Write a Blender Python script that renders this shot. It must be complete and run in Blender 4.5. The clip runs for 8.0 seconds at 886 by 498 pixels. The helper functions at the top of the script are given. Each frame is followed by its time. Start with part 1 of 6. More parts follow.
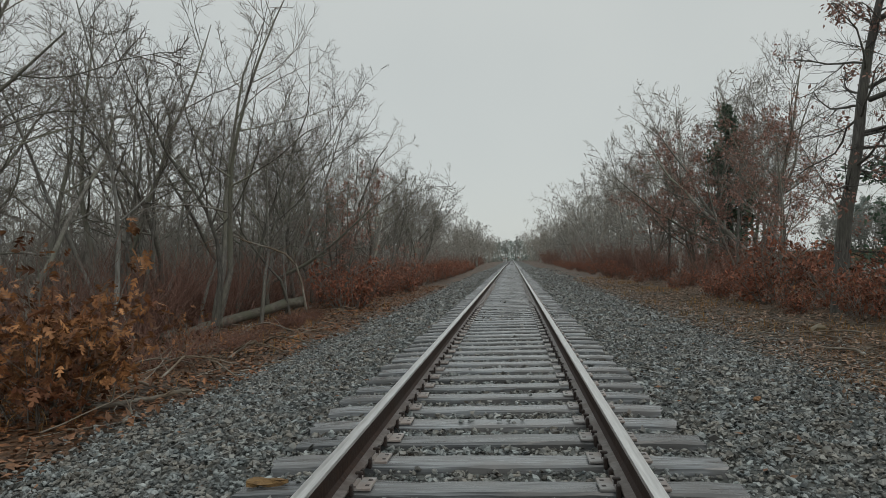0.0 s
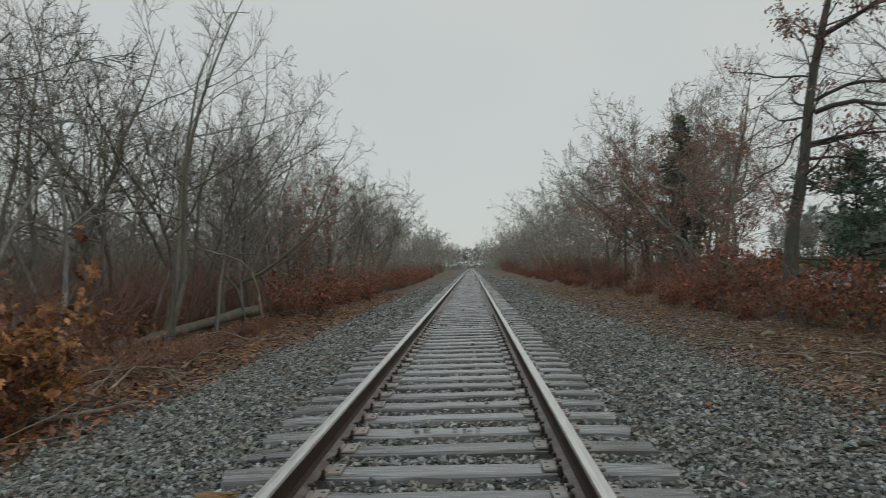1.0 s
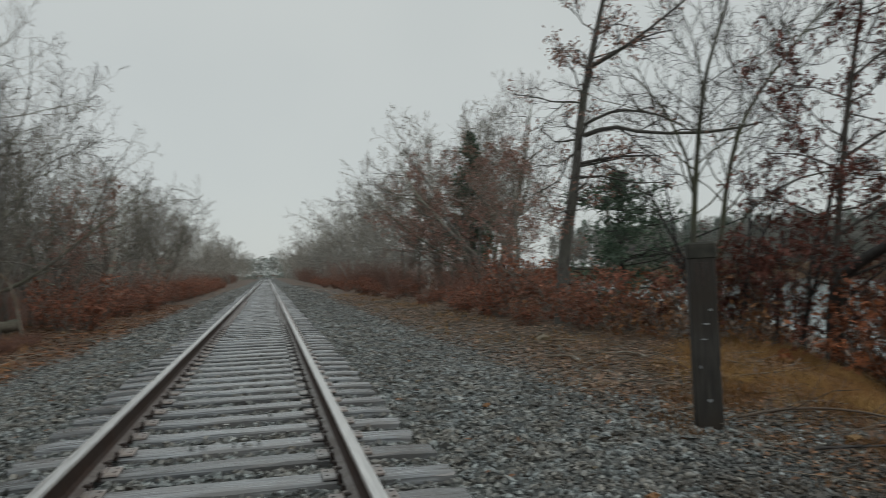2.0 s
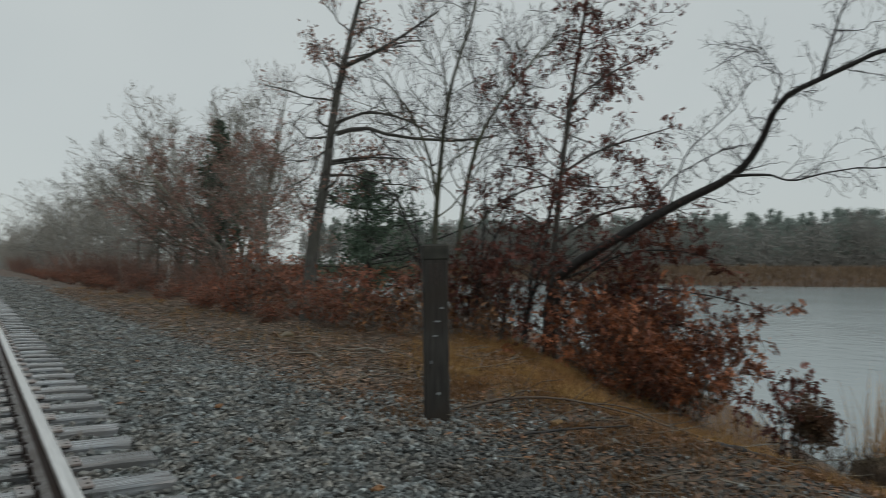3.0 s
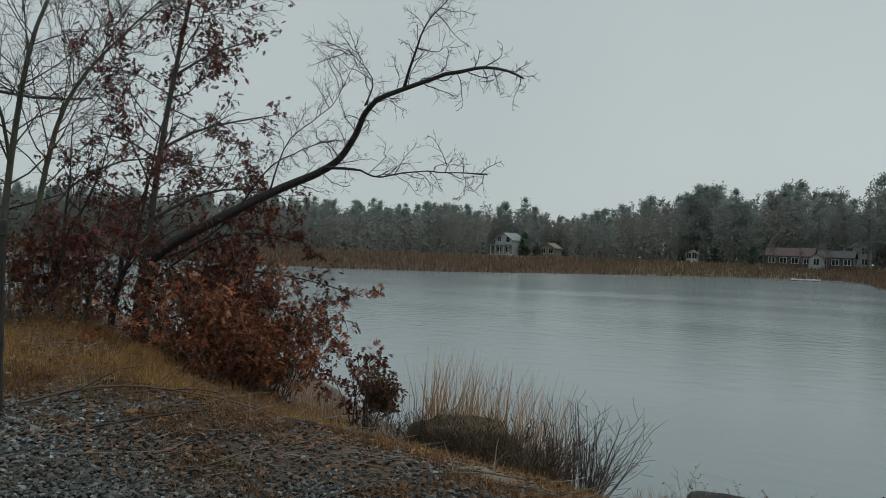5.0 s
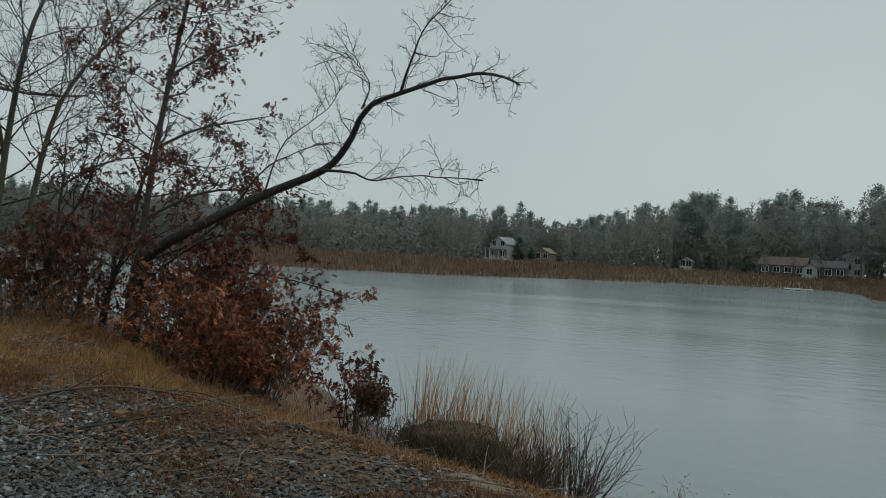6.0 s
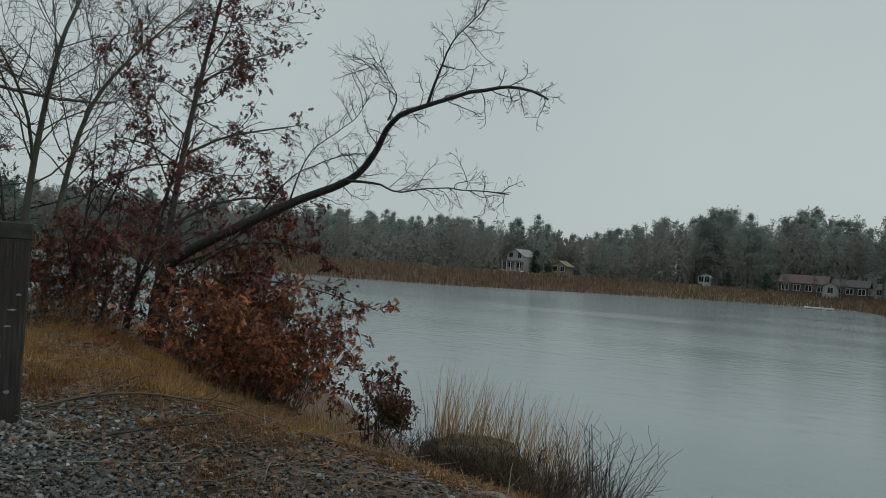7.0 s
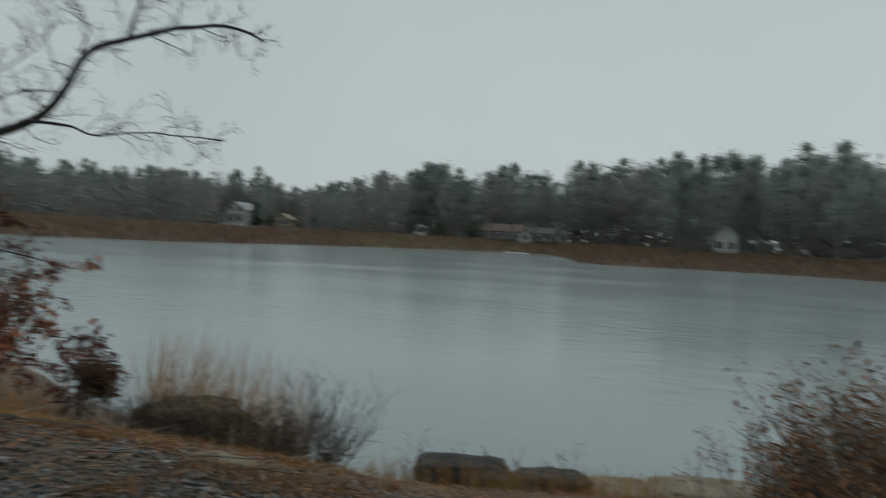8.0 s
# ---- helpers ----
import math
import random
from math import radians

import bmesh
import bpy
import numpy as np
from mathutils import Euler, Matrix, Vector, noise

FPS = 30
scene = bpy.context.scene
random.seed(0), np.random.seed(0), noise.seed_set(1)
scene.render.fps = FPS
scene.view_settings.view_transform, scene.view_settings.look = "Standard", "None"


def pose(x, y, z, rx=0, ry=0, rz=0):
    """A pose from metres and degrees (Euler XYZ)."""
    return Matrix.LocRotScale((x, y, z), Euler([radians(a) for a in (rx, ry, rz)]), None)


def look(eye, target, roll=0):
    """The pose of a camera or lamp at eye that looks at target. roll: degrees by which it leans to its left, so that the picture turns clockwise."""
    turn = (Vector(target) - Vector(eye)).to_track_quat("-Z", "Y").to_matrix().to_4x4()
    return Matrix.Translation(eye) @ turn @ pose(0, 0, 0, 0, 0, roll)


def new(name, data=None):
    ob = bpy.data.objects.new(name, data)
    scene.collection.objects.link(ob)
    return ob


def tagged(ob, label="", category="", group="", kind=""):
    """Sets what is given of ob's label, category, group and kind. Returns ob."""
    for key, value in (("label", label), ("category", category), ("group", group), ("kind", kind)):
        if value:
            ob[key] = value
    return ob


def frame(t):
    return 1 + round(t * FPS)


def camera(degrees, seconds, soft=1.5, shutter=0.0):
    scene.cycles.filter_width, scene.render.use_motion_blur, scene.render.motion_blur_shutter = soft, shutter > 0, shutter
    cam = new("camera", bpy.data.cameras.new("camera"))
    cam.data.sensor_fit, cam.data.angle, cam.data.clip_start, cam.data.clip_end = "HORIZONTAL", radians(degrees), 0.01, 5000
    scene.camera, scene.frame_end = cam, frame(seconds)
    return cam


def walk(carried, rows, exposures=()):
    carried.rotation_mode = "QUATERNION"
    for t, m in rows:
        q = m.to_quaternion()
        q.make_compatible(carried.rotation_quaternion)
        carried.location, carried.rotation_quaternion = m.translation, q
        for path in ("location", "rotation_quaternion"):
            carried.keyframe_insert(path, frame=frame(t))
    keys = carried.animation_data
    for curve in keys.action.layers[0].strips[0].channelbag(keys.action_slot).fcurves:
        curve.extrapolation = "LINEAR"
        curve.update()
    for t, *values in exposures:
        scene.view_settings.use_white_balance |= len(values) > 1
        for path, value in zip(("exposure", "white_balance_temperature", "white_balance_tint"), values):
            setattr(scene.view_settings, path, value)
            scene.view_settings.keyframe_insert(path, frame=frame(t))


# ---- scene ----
cam = camera(62.9, 8.0, soft=0.5, shutter=0.4)
PATH = [
    (0, (0.177, 0.162, 1.174), (-0.0117, 2.1528, 1.2047), -1.59),
    (0.5, (0.192, 0.149, 1.18), (0.0079, 2.1402, 1.2122), -1.62),
    (1, (0.204, 0.186, 1.177), (0.1267, 2.1839, 1.2257), -1.62),
    (1.2, (0.23, 0.181, 1.175), (0.2337, 2.1802, 1.2304), -1.48),
    (2.3, (0.329, 0.199, 1.153), (0.9987, 2.0828, 1.2064), -1.27),
    (2.5, (0.357, 0.196, 1.159), (1.1531, 2.0301, 1.2052), -0.77),
    (3, (0.375, 0.173, 1.16), (1.4688, 1.8469, 1.2010), -0.10),
    (3.5, (0.404, 0.146, 1.161), (1.7590, 1.6166, 1.1971), 0.23),
    (4, (0.441, 0.077, 1.166), (2.0154, 1.3102, 1.1895), 0.48),
    (4.5, (0.46, -0.003, 1.178), (2.2016, 0.9802, 1.1894), 1.04),
    (4.7, (0.449, -0.019, 1.185), (2.2191, 0.9120, 1.1915), 1.19),
    (5.8, (0.421, -0.099, 1.265), (2.2158, 0.7834, 1.2682), 2.85),
    (6, (0.437, -0.055, 1.233), (2.2270, 0.8370, 1.2456), 3.08),
    (6.5, (0.446, 0.016, 1.241), (2.2234, 0.9327, 1.2573), 4.00),
    (7, (0.412, 0.046, 1.254), (2.1802, 0.9797, 1.2929), 4.28),
    (7.5, (0.397, 0.061, 1.261), (2.2496, 0.8134, 1.3037), 3.79),
    (8, (0.497, 0.052, 1.222), (2.4857, 0.2601, 1.1808), 3.24),
]
walk(cam, [(t, look(eye, target, roll)) for t, eye, target, roll in PATH], [(0, 0.03, 6750, 10), (1.2, 0.03, 6750, 10), (2.5, -0.02, 6600, 9), (4.5, -0.12, 6400, 7), (6.5, -0.18, 6350, 5), (8, -0.2, 6350, 5)])

# ---- world, sun ----
scene.view_settings.exposure = 0.0
world = bpy.data.worlds.new("overcast_sky")
scene.world = world
world.use_nodes = True
wn, wl = world.node_tree.nodes, world.node_tree.links
wn.clear()
w_out = wn.new("ShaderNodeOutputWorld")
w_sky = wn.new("ShaderNodeTexSky")
w_sky.sky_type, w_sky.sun_disc = "NISHITA", False
w_sky.sun_elevation, w_sky.sun_rotation = radians(38), radians(150)
w_b1 = wn.new("ShaderNodeBackground")
w_b1.inputs["Strength"].default_value = 0.06
w_b2 = wn.new("ShaderNodeBackground")
w_b2.inputs["Strength"].default_value = 1.0
w_co = wn.new("ShaderNodeTexCoord")
w_no = wn.new("ShaderNodeTexNoise")
w_no.inputs["Scale"].default_value, w_no.inputs["Detail"].default_value = 1.6, 4
w_ra = wn.new("ShaderNodeValToRGB")
w_ra.color_ramp.elements[0].position, w_ra.color_ramp.elements[1].position = 0.3, 0.75
w_ra.color_ramp.elements[0].color = (0.525, 0.575, 0.585, 1)
w_ra.color_ramp.elements[1].color = (0.600, 0.645, 0.645, 1)
w_mx = wn.new("ShaderNodeMixShader")
w_mx.inputs[0].default_value = 0.9
wl.new(w_co.outputs["Generated"], w_no.inputs["Vector"])
wl.new(w_no.outputs[0], w_ra.inputs[0])
wl.new(w_ra.outputs[0], w_b2.inputs["Color"])
wl.new(w_sky.outputs[0], w_b1.inputs["Color"])
wl.new(w_b1.outputs[0], w_mx.inputs[1])
wl.new(w_b2.outputs[0], w_mx.inputs[2])
wl.new(w_mx.outputs[0], w_out.inputs[0])

sun = new("sun", bpy.data.lights.new("sun", "SUN"))
sun.data.energy, sun.data.angle, sun.data.color = 0.5, radians(40), (1.0, 0.97, 0.93)
sun.matrix_world = look((20, -35, 40), (0, 0, 0))


# ---- materials ----
def mat(name, c1, c2, scale=8.0, rough=0.7, bump=0.3, c3=None, big=0.5, stretch=(1, 1, 1), vary=0.0, island=False,
        metal=0.0, bump_dist=0.01, spec=0.5, rough2=None, thin=0.0):
    """Two colours on a fine noise, a third on a coarse one; vary: brightness spread between objects or islands."""
    m = bpy.data.materials.new(name)
    m.use_nodes = True
    n, l = m.node_tree.nodes, m.node_tree.links
    b = n["Principled BSDF"]
    co = n.new("ShaderNodeTexCoord")
    mp = n.new("ShaderNodeMapping")
    mp.inputs["Scale"].default_value = stretch
    l.new(co.outputs["Object"], mp.inputs["Vector"])
    n1 = n.new("ShaderNodeTexNoise")
    n1.inputs["Scale"].default_value, n1.inputs["Detail"].default_value = scale, 6
    l.new(mp.outputs[0], n1.inputs["Vector"])
    r1 = n.new("ShaderNodeValToRGB")
    r1.color_ramp.elements[0].position, r1.color_ramp.elements[1].position = 0.33, 0.68
    r1.color_ramp.elements[0].color, r1.color_ramp.elements[1].color = (*c1, 1), (*c2, 1)
    l.new(n1.outputs[0], r1.inputs[0])
    col = r1.outputs[0]
    if c3:
        n2 = n.new("ShaderNodeTexNoise")
        n2.inputs["Scale"].default_value, n2.inputs["Detail"].default_value = big, 3
        l.new(co.outputs["Object"], n2.inputs["Vector"])
        r2 = n.new("ShaderNodeValToRGB")
        r2.color_ramp.elements[0].position, r2.color_ramp.elements[1].position = 0.42, 0.62
        l.new(n2.outputs[0], r2.inputs[0])
        mx = n.new("ShaderNodeMix")
        mx.data_type = "RGBA"
        l.new(r2.outputs[0], mx.inputs[0])
        l.new(col, mx.inputs[6])
        mx.inputs[7].default_value = (*c3, 1)
        col = mx.outputs[2]
    if vary:
        src = n.new("ShaderNodeNewGeometry").outputs["Random Per Island"] if island else n.new("ShaderNodeObjectInfo").outputs["Random"]
        mr = n.new("ShaderNodeMapRange")
        mr.inputs["To Min"].default_value, mr.inputs["To Max"].default_value = 1 - vary, 1 + vary
        l.new(src, mr.inputs["Value"])
        hs = n.new("ShaderNodeHueSaturation")
        l.new(mr.outputs[0], hs.inputs["Value"])
        l.new(col, hs.inputs["Color"])
        col = hs.outputs[0]
    l.new(col, b.inputs["Base Color"])
    b.inputs["Roughness"].default_value = rough
    b.inputs["Metallic"].default_value = metal
    b.inputs["Specular IOR Level"].default_value = spec
    if rough2 is not None:
        mr2 = n.new("ShaderNodeMapRange")
        mr2.inputs["To Min"].default_value, mr2.inputs["To Max"].default_value = rough, rough2
        l.new(n1.outputs[0], mr2.inputs["Value"])
        l.new(mr2.outputs[0], b.inputs["Roughness"])
    if thin:
        tr = n.new("ShaderNodeBsdfTranslucent")
        l.new(col, tr.inputs["Color"])
        ms = n.new("ShaderNodeMixShader")
        ms.inputs[0].default_value = thin
        l.new(b.outputs[0], ms.inputs[1])
        l.new(tr.outputs[0], ms.inputs[2])
        l.new(ms.outputs[0], n["Material Output"].inputs["Surface"])
    if bump:
        bp = n.new("ShaderNodeBump")
        bp.inputs["Strength"].default_value, bp.inputs["Distance"].default_value = bump, bump_dist
        l.new(n1.outputs[0], bp.inputs["Height"])
        l.new(bp.outputs[0], b.inputs["Normal"])
    return m


M_rail = mat("rusty_rail_side", (0.028, 0.016, 0.012), (0.06, 0.032, 0.022), 30, 0.7, 0.4, (0.045, 0.03, 0.025), 3, spec=0.25)
M_foot = mat("worn_rail_foot", (0.12, 0.10, 0.092), (0.24, 0.215, 0.2), 25, 0.45, 0.3, (0.10, 0.07, 0.058), 4)
M_head = mat("worn_wet_rail_head", (0.66, 0.65, 0.64), (0.85, 0.84, 0.83), 6, 0.3, 0.04, stretch=(12, 0.6, 1), metal=1.0, rough2=0.42)
# Blue-grey tone partly stands in for sky sheen on the wet wood.
M_tie = mat("wet_weathered_timber", (0.06, 0.064, 0.068), (0.30, 0.322, 0.34), 14, 0.12, 0.28, (0.15, 0.15, 0.15), 2.2,
            stretch=(0.16, 4.5, 4.5), vary=0.38, bump_dist=0.008, rough2=0.36, spec=0.8)
M_plate = mat("rust_stained_plate", (0.3, 0.29, 0.285), (0.46, 0.45, 0.445), 40, 0.35, 0.2, (0.33, 0.28, 0.255), 9, vary=0.2)
M_spike = mat("dark_rust_iron", (0.02, 0.014, 0.012), (0.05, 0.032, 0.026), 60, 0.6, 0.2)
M_stone = mat("grey_ballast_stone", (0.085, 0.101, 0.105), (0.325, 0.355, 0.352), 18, 0.28, 0.5, (0.205, 0.195, 0.172), 5, vary=0.6, island=True, bump_dist=0.004)
M_stone_dirty = mat("dirty_dark_ballast_stone", (0.026, 0.029, 0.029), (0.125, 0.128, 0.12), 18, 0.3, 0.5, (0.075, 0.062, 0.048), 1.5, vary=0.75, island=True, bump_dist=0.004)
M_leaf_red = mat("dry_russet_leaf", (0.2, 0.072, 0.05), (0.45, 0.195, 0.12), 9, 0.6, 0.0, (0.27, 0.125, 0.082), 1.1, vary=0.55, island=True, thin=0.25, spec=0.3)
M_leaf_brown = mat("withered_brown_leaf", (0.16, 0.068, 0.03), (0.5, 0.25, 0.108), 12, 0.55, 0.0, (0.13, 0.052, 0.028), 2, vary=0.6, island=True, thin=0.12, spec=0.3)
M_leaf_dark = mat("dark_maroon_leaf", (0.085, 0.034, 0.028), (0.2, 0.07, 0.05), 10, 0.6, 0.0, (0.12, 0.048, 0.0375), 1, vary=0.5, island=True, thin=0.2, spec=0.25)
# Leaf colour greyed and paled to stand in for mid-distance haze.
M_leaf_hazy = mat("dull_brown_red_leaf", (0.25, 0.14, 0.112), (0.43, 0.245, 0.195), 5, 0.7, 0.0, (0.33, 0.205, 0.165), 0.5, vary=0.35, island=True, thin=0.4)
M_stick = mat("brown_wet_stick", (0.07, 0.055, 0.042), (0.17, 0.14, 0.11), 14, 0.6, 0.3, (0.10, 0.07, 0.05), 2)
M_tuft = mat("orange_brown_tuft", (0.16, 0.08, 0.034), (0.31, 0.165, 0.07), 6, 0.7, 0.0, (0.2, 0.105, 0.045), 1.5, vary=0.4, island=True, thin=0.25)
M_log = mat("damp_grey_brown_log", (0.09, 0.078, 0.062), (0.22, 0.195, 0.16), 9, 0.75, 0.8, (0.12, 0.12, 0.085), 1.5, stretch=(2, 0.5, 2), bump_dist=0.015)
M_litter = mat("leaf_litter_piece", (0.161, 0.0671, 0.0336), (0.336, 0.155, 0.0671), 20, 0.55, 0.0, (0.176, 0.0999, 0.0604), 0.6, vary=0.6, island=True)
M_litter_pale = mat("faded_dry_leaf", (0.17, 0.105, 0.07), (0.4, 0.265, 0.18), 20, 0.6, 0.0, (0.24, 0.165, 0.12), 0.6, vary=0.6, island=True)
# A darker copy of the litter colour, to lower the bank's brightness.
M_litter_dark = mat("rotten_wet_leaf", (0.1, 0.048, 0.026), (0.265, 0.132, 0.06), 20, 0.5, 0.0, (0.14, 0.082, 0.05), 0.6, vary=0.6, island=True)
M_bark = mat("grey_wet_bark", (0.095, 0.088, 0.078), (0.245, 0.234, 0.21), 10, 0.8, 0.8, (0.18, 0.182, 0.142), 0.9, stretch=(3, 3, 0.5), vary=0.35, bump_dist=0.02)
M_bark_snag = mat("rugged_grey_oak_bark", (0.055, 0.052, 0.047), (0.165, 0.158, 0.143), 9, 0.8, 1.0, (0.11, 0.108, 0.09), 1.1, stretch=(4, 4, 0.5), bump_dist=0.03)
M_twig = mat("bare_twig", (0.135, 0.122, 0.105), (0.24, 0.223, 0.193), 3, 0.8, 0.0, (0.18, 0.157, 0.137), 0.4, vary=0.3)
M_bark_oak = mat("brown_grey_oak_bark", (0.045, 0.04, 0.036), (0.11, 0.10, 0.09), 11, 0.75, 0.7, (0.08, 0.07, 0.06), 1.2, stretch=(3, 3, 0.7), bump_dist=0.015)
M_lichen = mat("pale_lichen_grey_bark", (0.19, 0.19, 0.175), (0.36, 0.36, 0.335), 6, 0.8, 0.4, (0.16, 0.155, 0.135), 1.5, stretch=(2, 2, 0.7))
M_twig_dark = mat("dark_wet_twig", (0.045, 0.04, 0.036), (0.085, 0.077, 0.07), 3, 0.7, 0.0, (0.06, 0.055, 0.05), 0.4)
# Twig grey paled in its base colour to stand in for haze.
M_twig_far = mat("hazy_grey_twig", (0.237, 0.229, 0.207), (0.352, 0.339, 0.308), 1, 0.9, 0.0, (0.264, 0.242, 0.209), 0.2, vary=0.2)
M_bark_dark = mat("dark_wet_bark", (0.02, 0.018, 0.017), (0.05, 0.046, 0.043), 12, 0.65, 0.6, stretch=(3, 3, 1), bump_dist=0.01)
M_birch = mat("pale_lichen_bark", (0.06, 0.062, 0.05), (0.16, 0.16, 0.135), 5, 0.8, 0.4, (0.1, 0.105, 0.06), 1.5, stretch=(2, 2, 0.8), bump_dist=0.008)
# Needle green lightened to carry some haze.
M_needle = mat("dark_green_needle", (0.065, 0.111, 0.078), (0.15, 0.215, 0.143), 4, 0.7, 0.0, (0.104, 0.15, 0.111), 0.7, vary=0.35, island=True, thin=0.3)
# Far needles and scrub: colour paled and translucency raised to stand in for haze.
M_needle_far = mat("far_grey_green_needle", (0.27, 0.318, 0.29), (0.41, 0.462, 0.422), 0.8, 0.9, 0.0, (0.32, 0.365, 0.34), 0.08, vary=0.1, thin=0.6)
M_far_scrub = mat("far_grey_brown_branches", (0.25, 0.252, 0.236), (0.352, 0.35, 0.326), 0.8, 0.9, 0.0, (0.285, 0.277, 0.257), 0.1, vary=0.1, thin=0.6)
M_grass = mat("dry_straw_grass", (0.3, 0.17, 0.06), (0.5, 0.31, 0.12), 3, 0.7, 0.0, (0.36, 0.18, 0.06), 0.7, vary=0.35, island=True, thin=0.35)
M_grass_gold = mat("golden_orange_grass", (0.28, 0.16, 0.056), (0.52, 0.325, 0.125), 4, 0.7, 0.0, (0.31, 0.16, 0.06), 0.9, vary=0.45, island=True, thin=0.3)
M_reed = mat("tan_reed_stem", (0.374, 0.22, 0.09), (0.594, 0.38, 0.171), 3, 0.7, 0.0, (0.396, 0.21, 0.09), 0.8, vary=0.35, island=True, thin=0.35)
M_marsh = mat("far_brown_marsh_grass", (0.172, 0.121, 0.0788), (0.265, 0.187, 0.121), 0.5, 0.9, 0.0, (0.196, 0.132, 0.0893), 0.05, vary=0.3, island=True, thin=0.35)
M_post = mat("weathered_dark_post", (0.011, 0.0105, 0.0095), (0.055, 0.05, 0.044), 9, 0.75, 1.0, (0.03, 0.023, 0.017), 2.2, stretch=(5, 5, 0.35), bump_dist=0.008)
M_rock = mat("mossy_grey_rock", (0.062, 0.046, 0.032), (0.20, 0.14, 0.092), 9, 0.95, 1.0, (0.085, 0.07, 0.035), 2.2, bump_dist=0.06, spec=0.15)
M_pale = mat("pale_rock", (0.192, 0.161, 0.116), (0.288, 0.247, 0.184), 8, 0.8, 0.6, (0.16, 0.128, 0.0748), 2, bump_dist=0.02)
M_deadwood = mat("grey_dead_wood", (0.16, 0.145, 0.12), (0.32, 0.295, 0.25), 12, 0.75, 0.6, (0.17, 0.13, 0.09), 2, stretch=(1, 1, 1), vary=0.3, bump_dist=0.01)
M_white = mat("white_paint", (0.68, 0.70, 0.70), (0.78, 0.79, 0.78), 2, 0.6, 0.0, (0.62, 0.63, 0.62), 0.4)
M_clap = mat("pale_grey_siding", (0.42, 0.44, 0.44), (0.5, 0.52, 0.51), 2, 0.7, 0.0, (0.4, 0.42, 0.41), 0.5)
M_roof = mat("grey_shingle_roof", (0.30, 0.31, 0.32), (0.42, 0.43, 0.44), 3, 0.6, 0.2)
M_roof_red = mat("faded_red_shingle_roof", (0.112, 0.0731, 0.0647), (0.152, 0.104, 0.093), 2, 0.7, 0.2)
M_dark_roof = mat("dark_grey_shingle_roof", (0.077, 0.0798, 0.0825), (0.116, 0.118, 0.121), 3, 0.7, 0.2)
M_tan = mat("tan_siding", (0.24, 0.21, 0.15), (0.33, 0.285, 0.2), 2, 0.8, 0.0)
M_dark = mat("dark_wall", (0.07, 0.07, 0.07), (0.12, 0.12, 0.115), 2, 0.8, 0.0)
M_brush = mat("reddish_brown_stem", (0.173, 0.09, 0.069), (0.284, 0.158, 0.121), 2, 0.8, 0.0, (0.203, 0.126, 0.1), 0.5, vary=0.3)
M_leaf_rust = mat("rust_brown_leaf", (0.14, 0.052, 0.028), (0.49, 0.18, 0.08), 8, 0.6, 0.0, (0.105, 0.038, 0.025), 1.0, vary=0.65, island=True, thin=0.12, spec=0.25)
M_leaf_weed = mat("dead_seed_head", (0.13, 0.075, 0.042), (0.26, 0.15, 0.075), 8, 0.7, 0.0, (0.22, 0.105, 0.045), 1.0, vary=0.4, island=True, thin=0.3)
M_slab = mat("wet_black_stone", (0.012, 0.013, 0.014), (0.035, 0.036, 0.037), 7, 0.7, 0.9, (0.06, 0.062, 0.06), 3, bump_dist=0.05, spec=0.25)
M_post_cap = mat("mossy_end_grain", (0.026, 0.026, 0.021), (0.06, 0.058, 0.046), 14, 0.8, 0.5, (0.022, 0.022, 0.018), 5)
M_fleck = mat("pale_flaking_paint", (0.16, 0.17, 0.18), (0.34, 0.355, 0.36), 30, 0.7, 0.2)
M_fresh = mat("splintered_yellow_wood", (0.17, 0.095, 0.04), (0.36, 0.22, 0.085), 20, 0.6, 0.9, stretch=(1, 8, 8), vary=0.3)
M_chip = mat("damp_orange_brown_chip", (0.16, 0.075, 0.03), (0.30, 0.15, 0.06), 24, 0.6, 0.6, stretch=(1, 6, 6))
M_juniper = mat("brownish_juniper_needle", (0.0595, 0.0368, 0.019), (0.128, 0.0713, 0.0342), 6, 0.7, 0.0, (0.102, 0.046, 0.0238), 3, vary=0.4, island=True)
M_bramble = mat("dark_brown_bramble", (0.05, 0.034, 0.026), (0.10, 0.07, 0.052), 4, 0.8, 0.0, (0.07, 0.05, 0.03), 1)
M_pane = mat("dark_window_glass", (0.02, 0.025, 0.03), (0.035, 0.04, 0.045), 1, 0.08, 0.0)


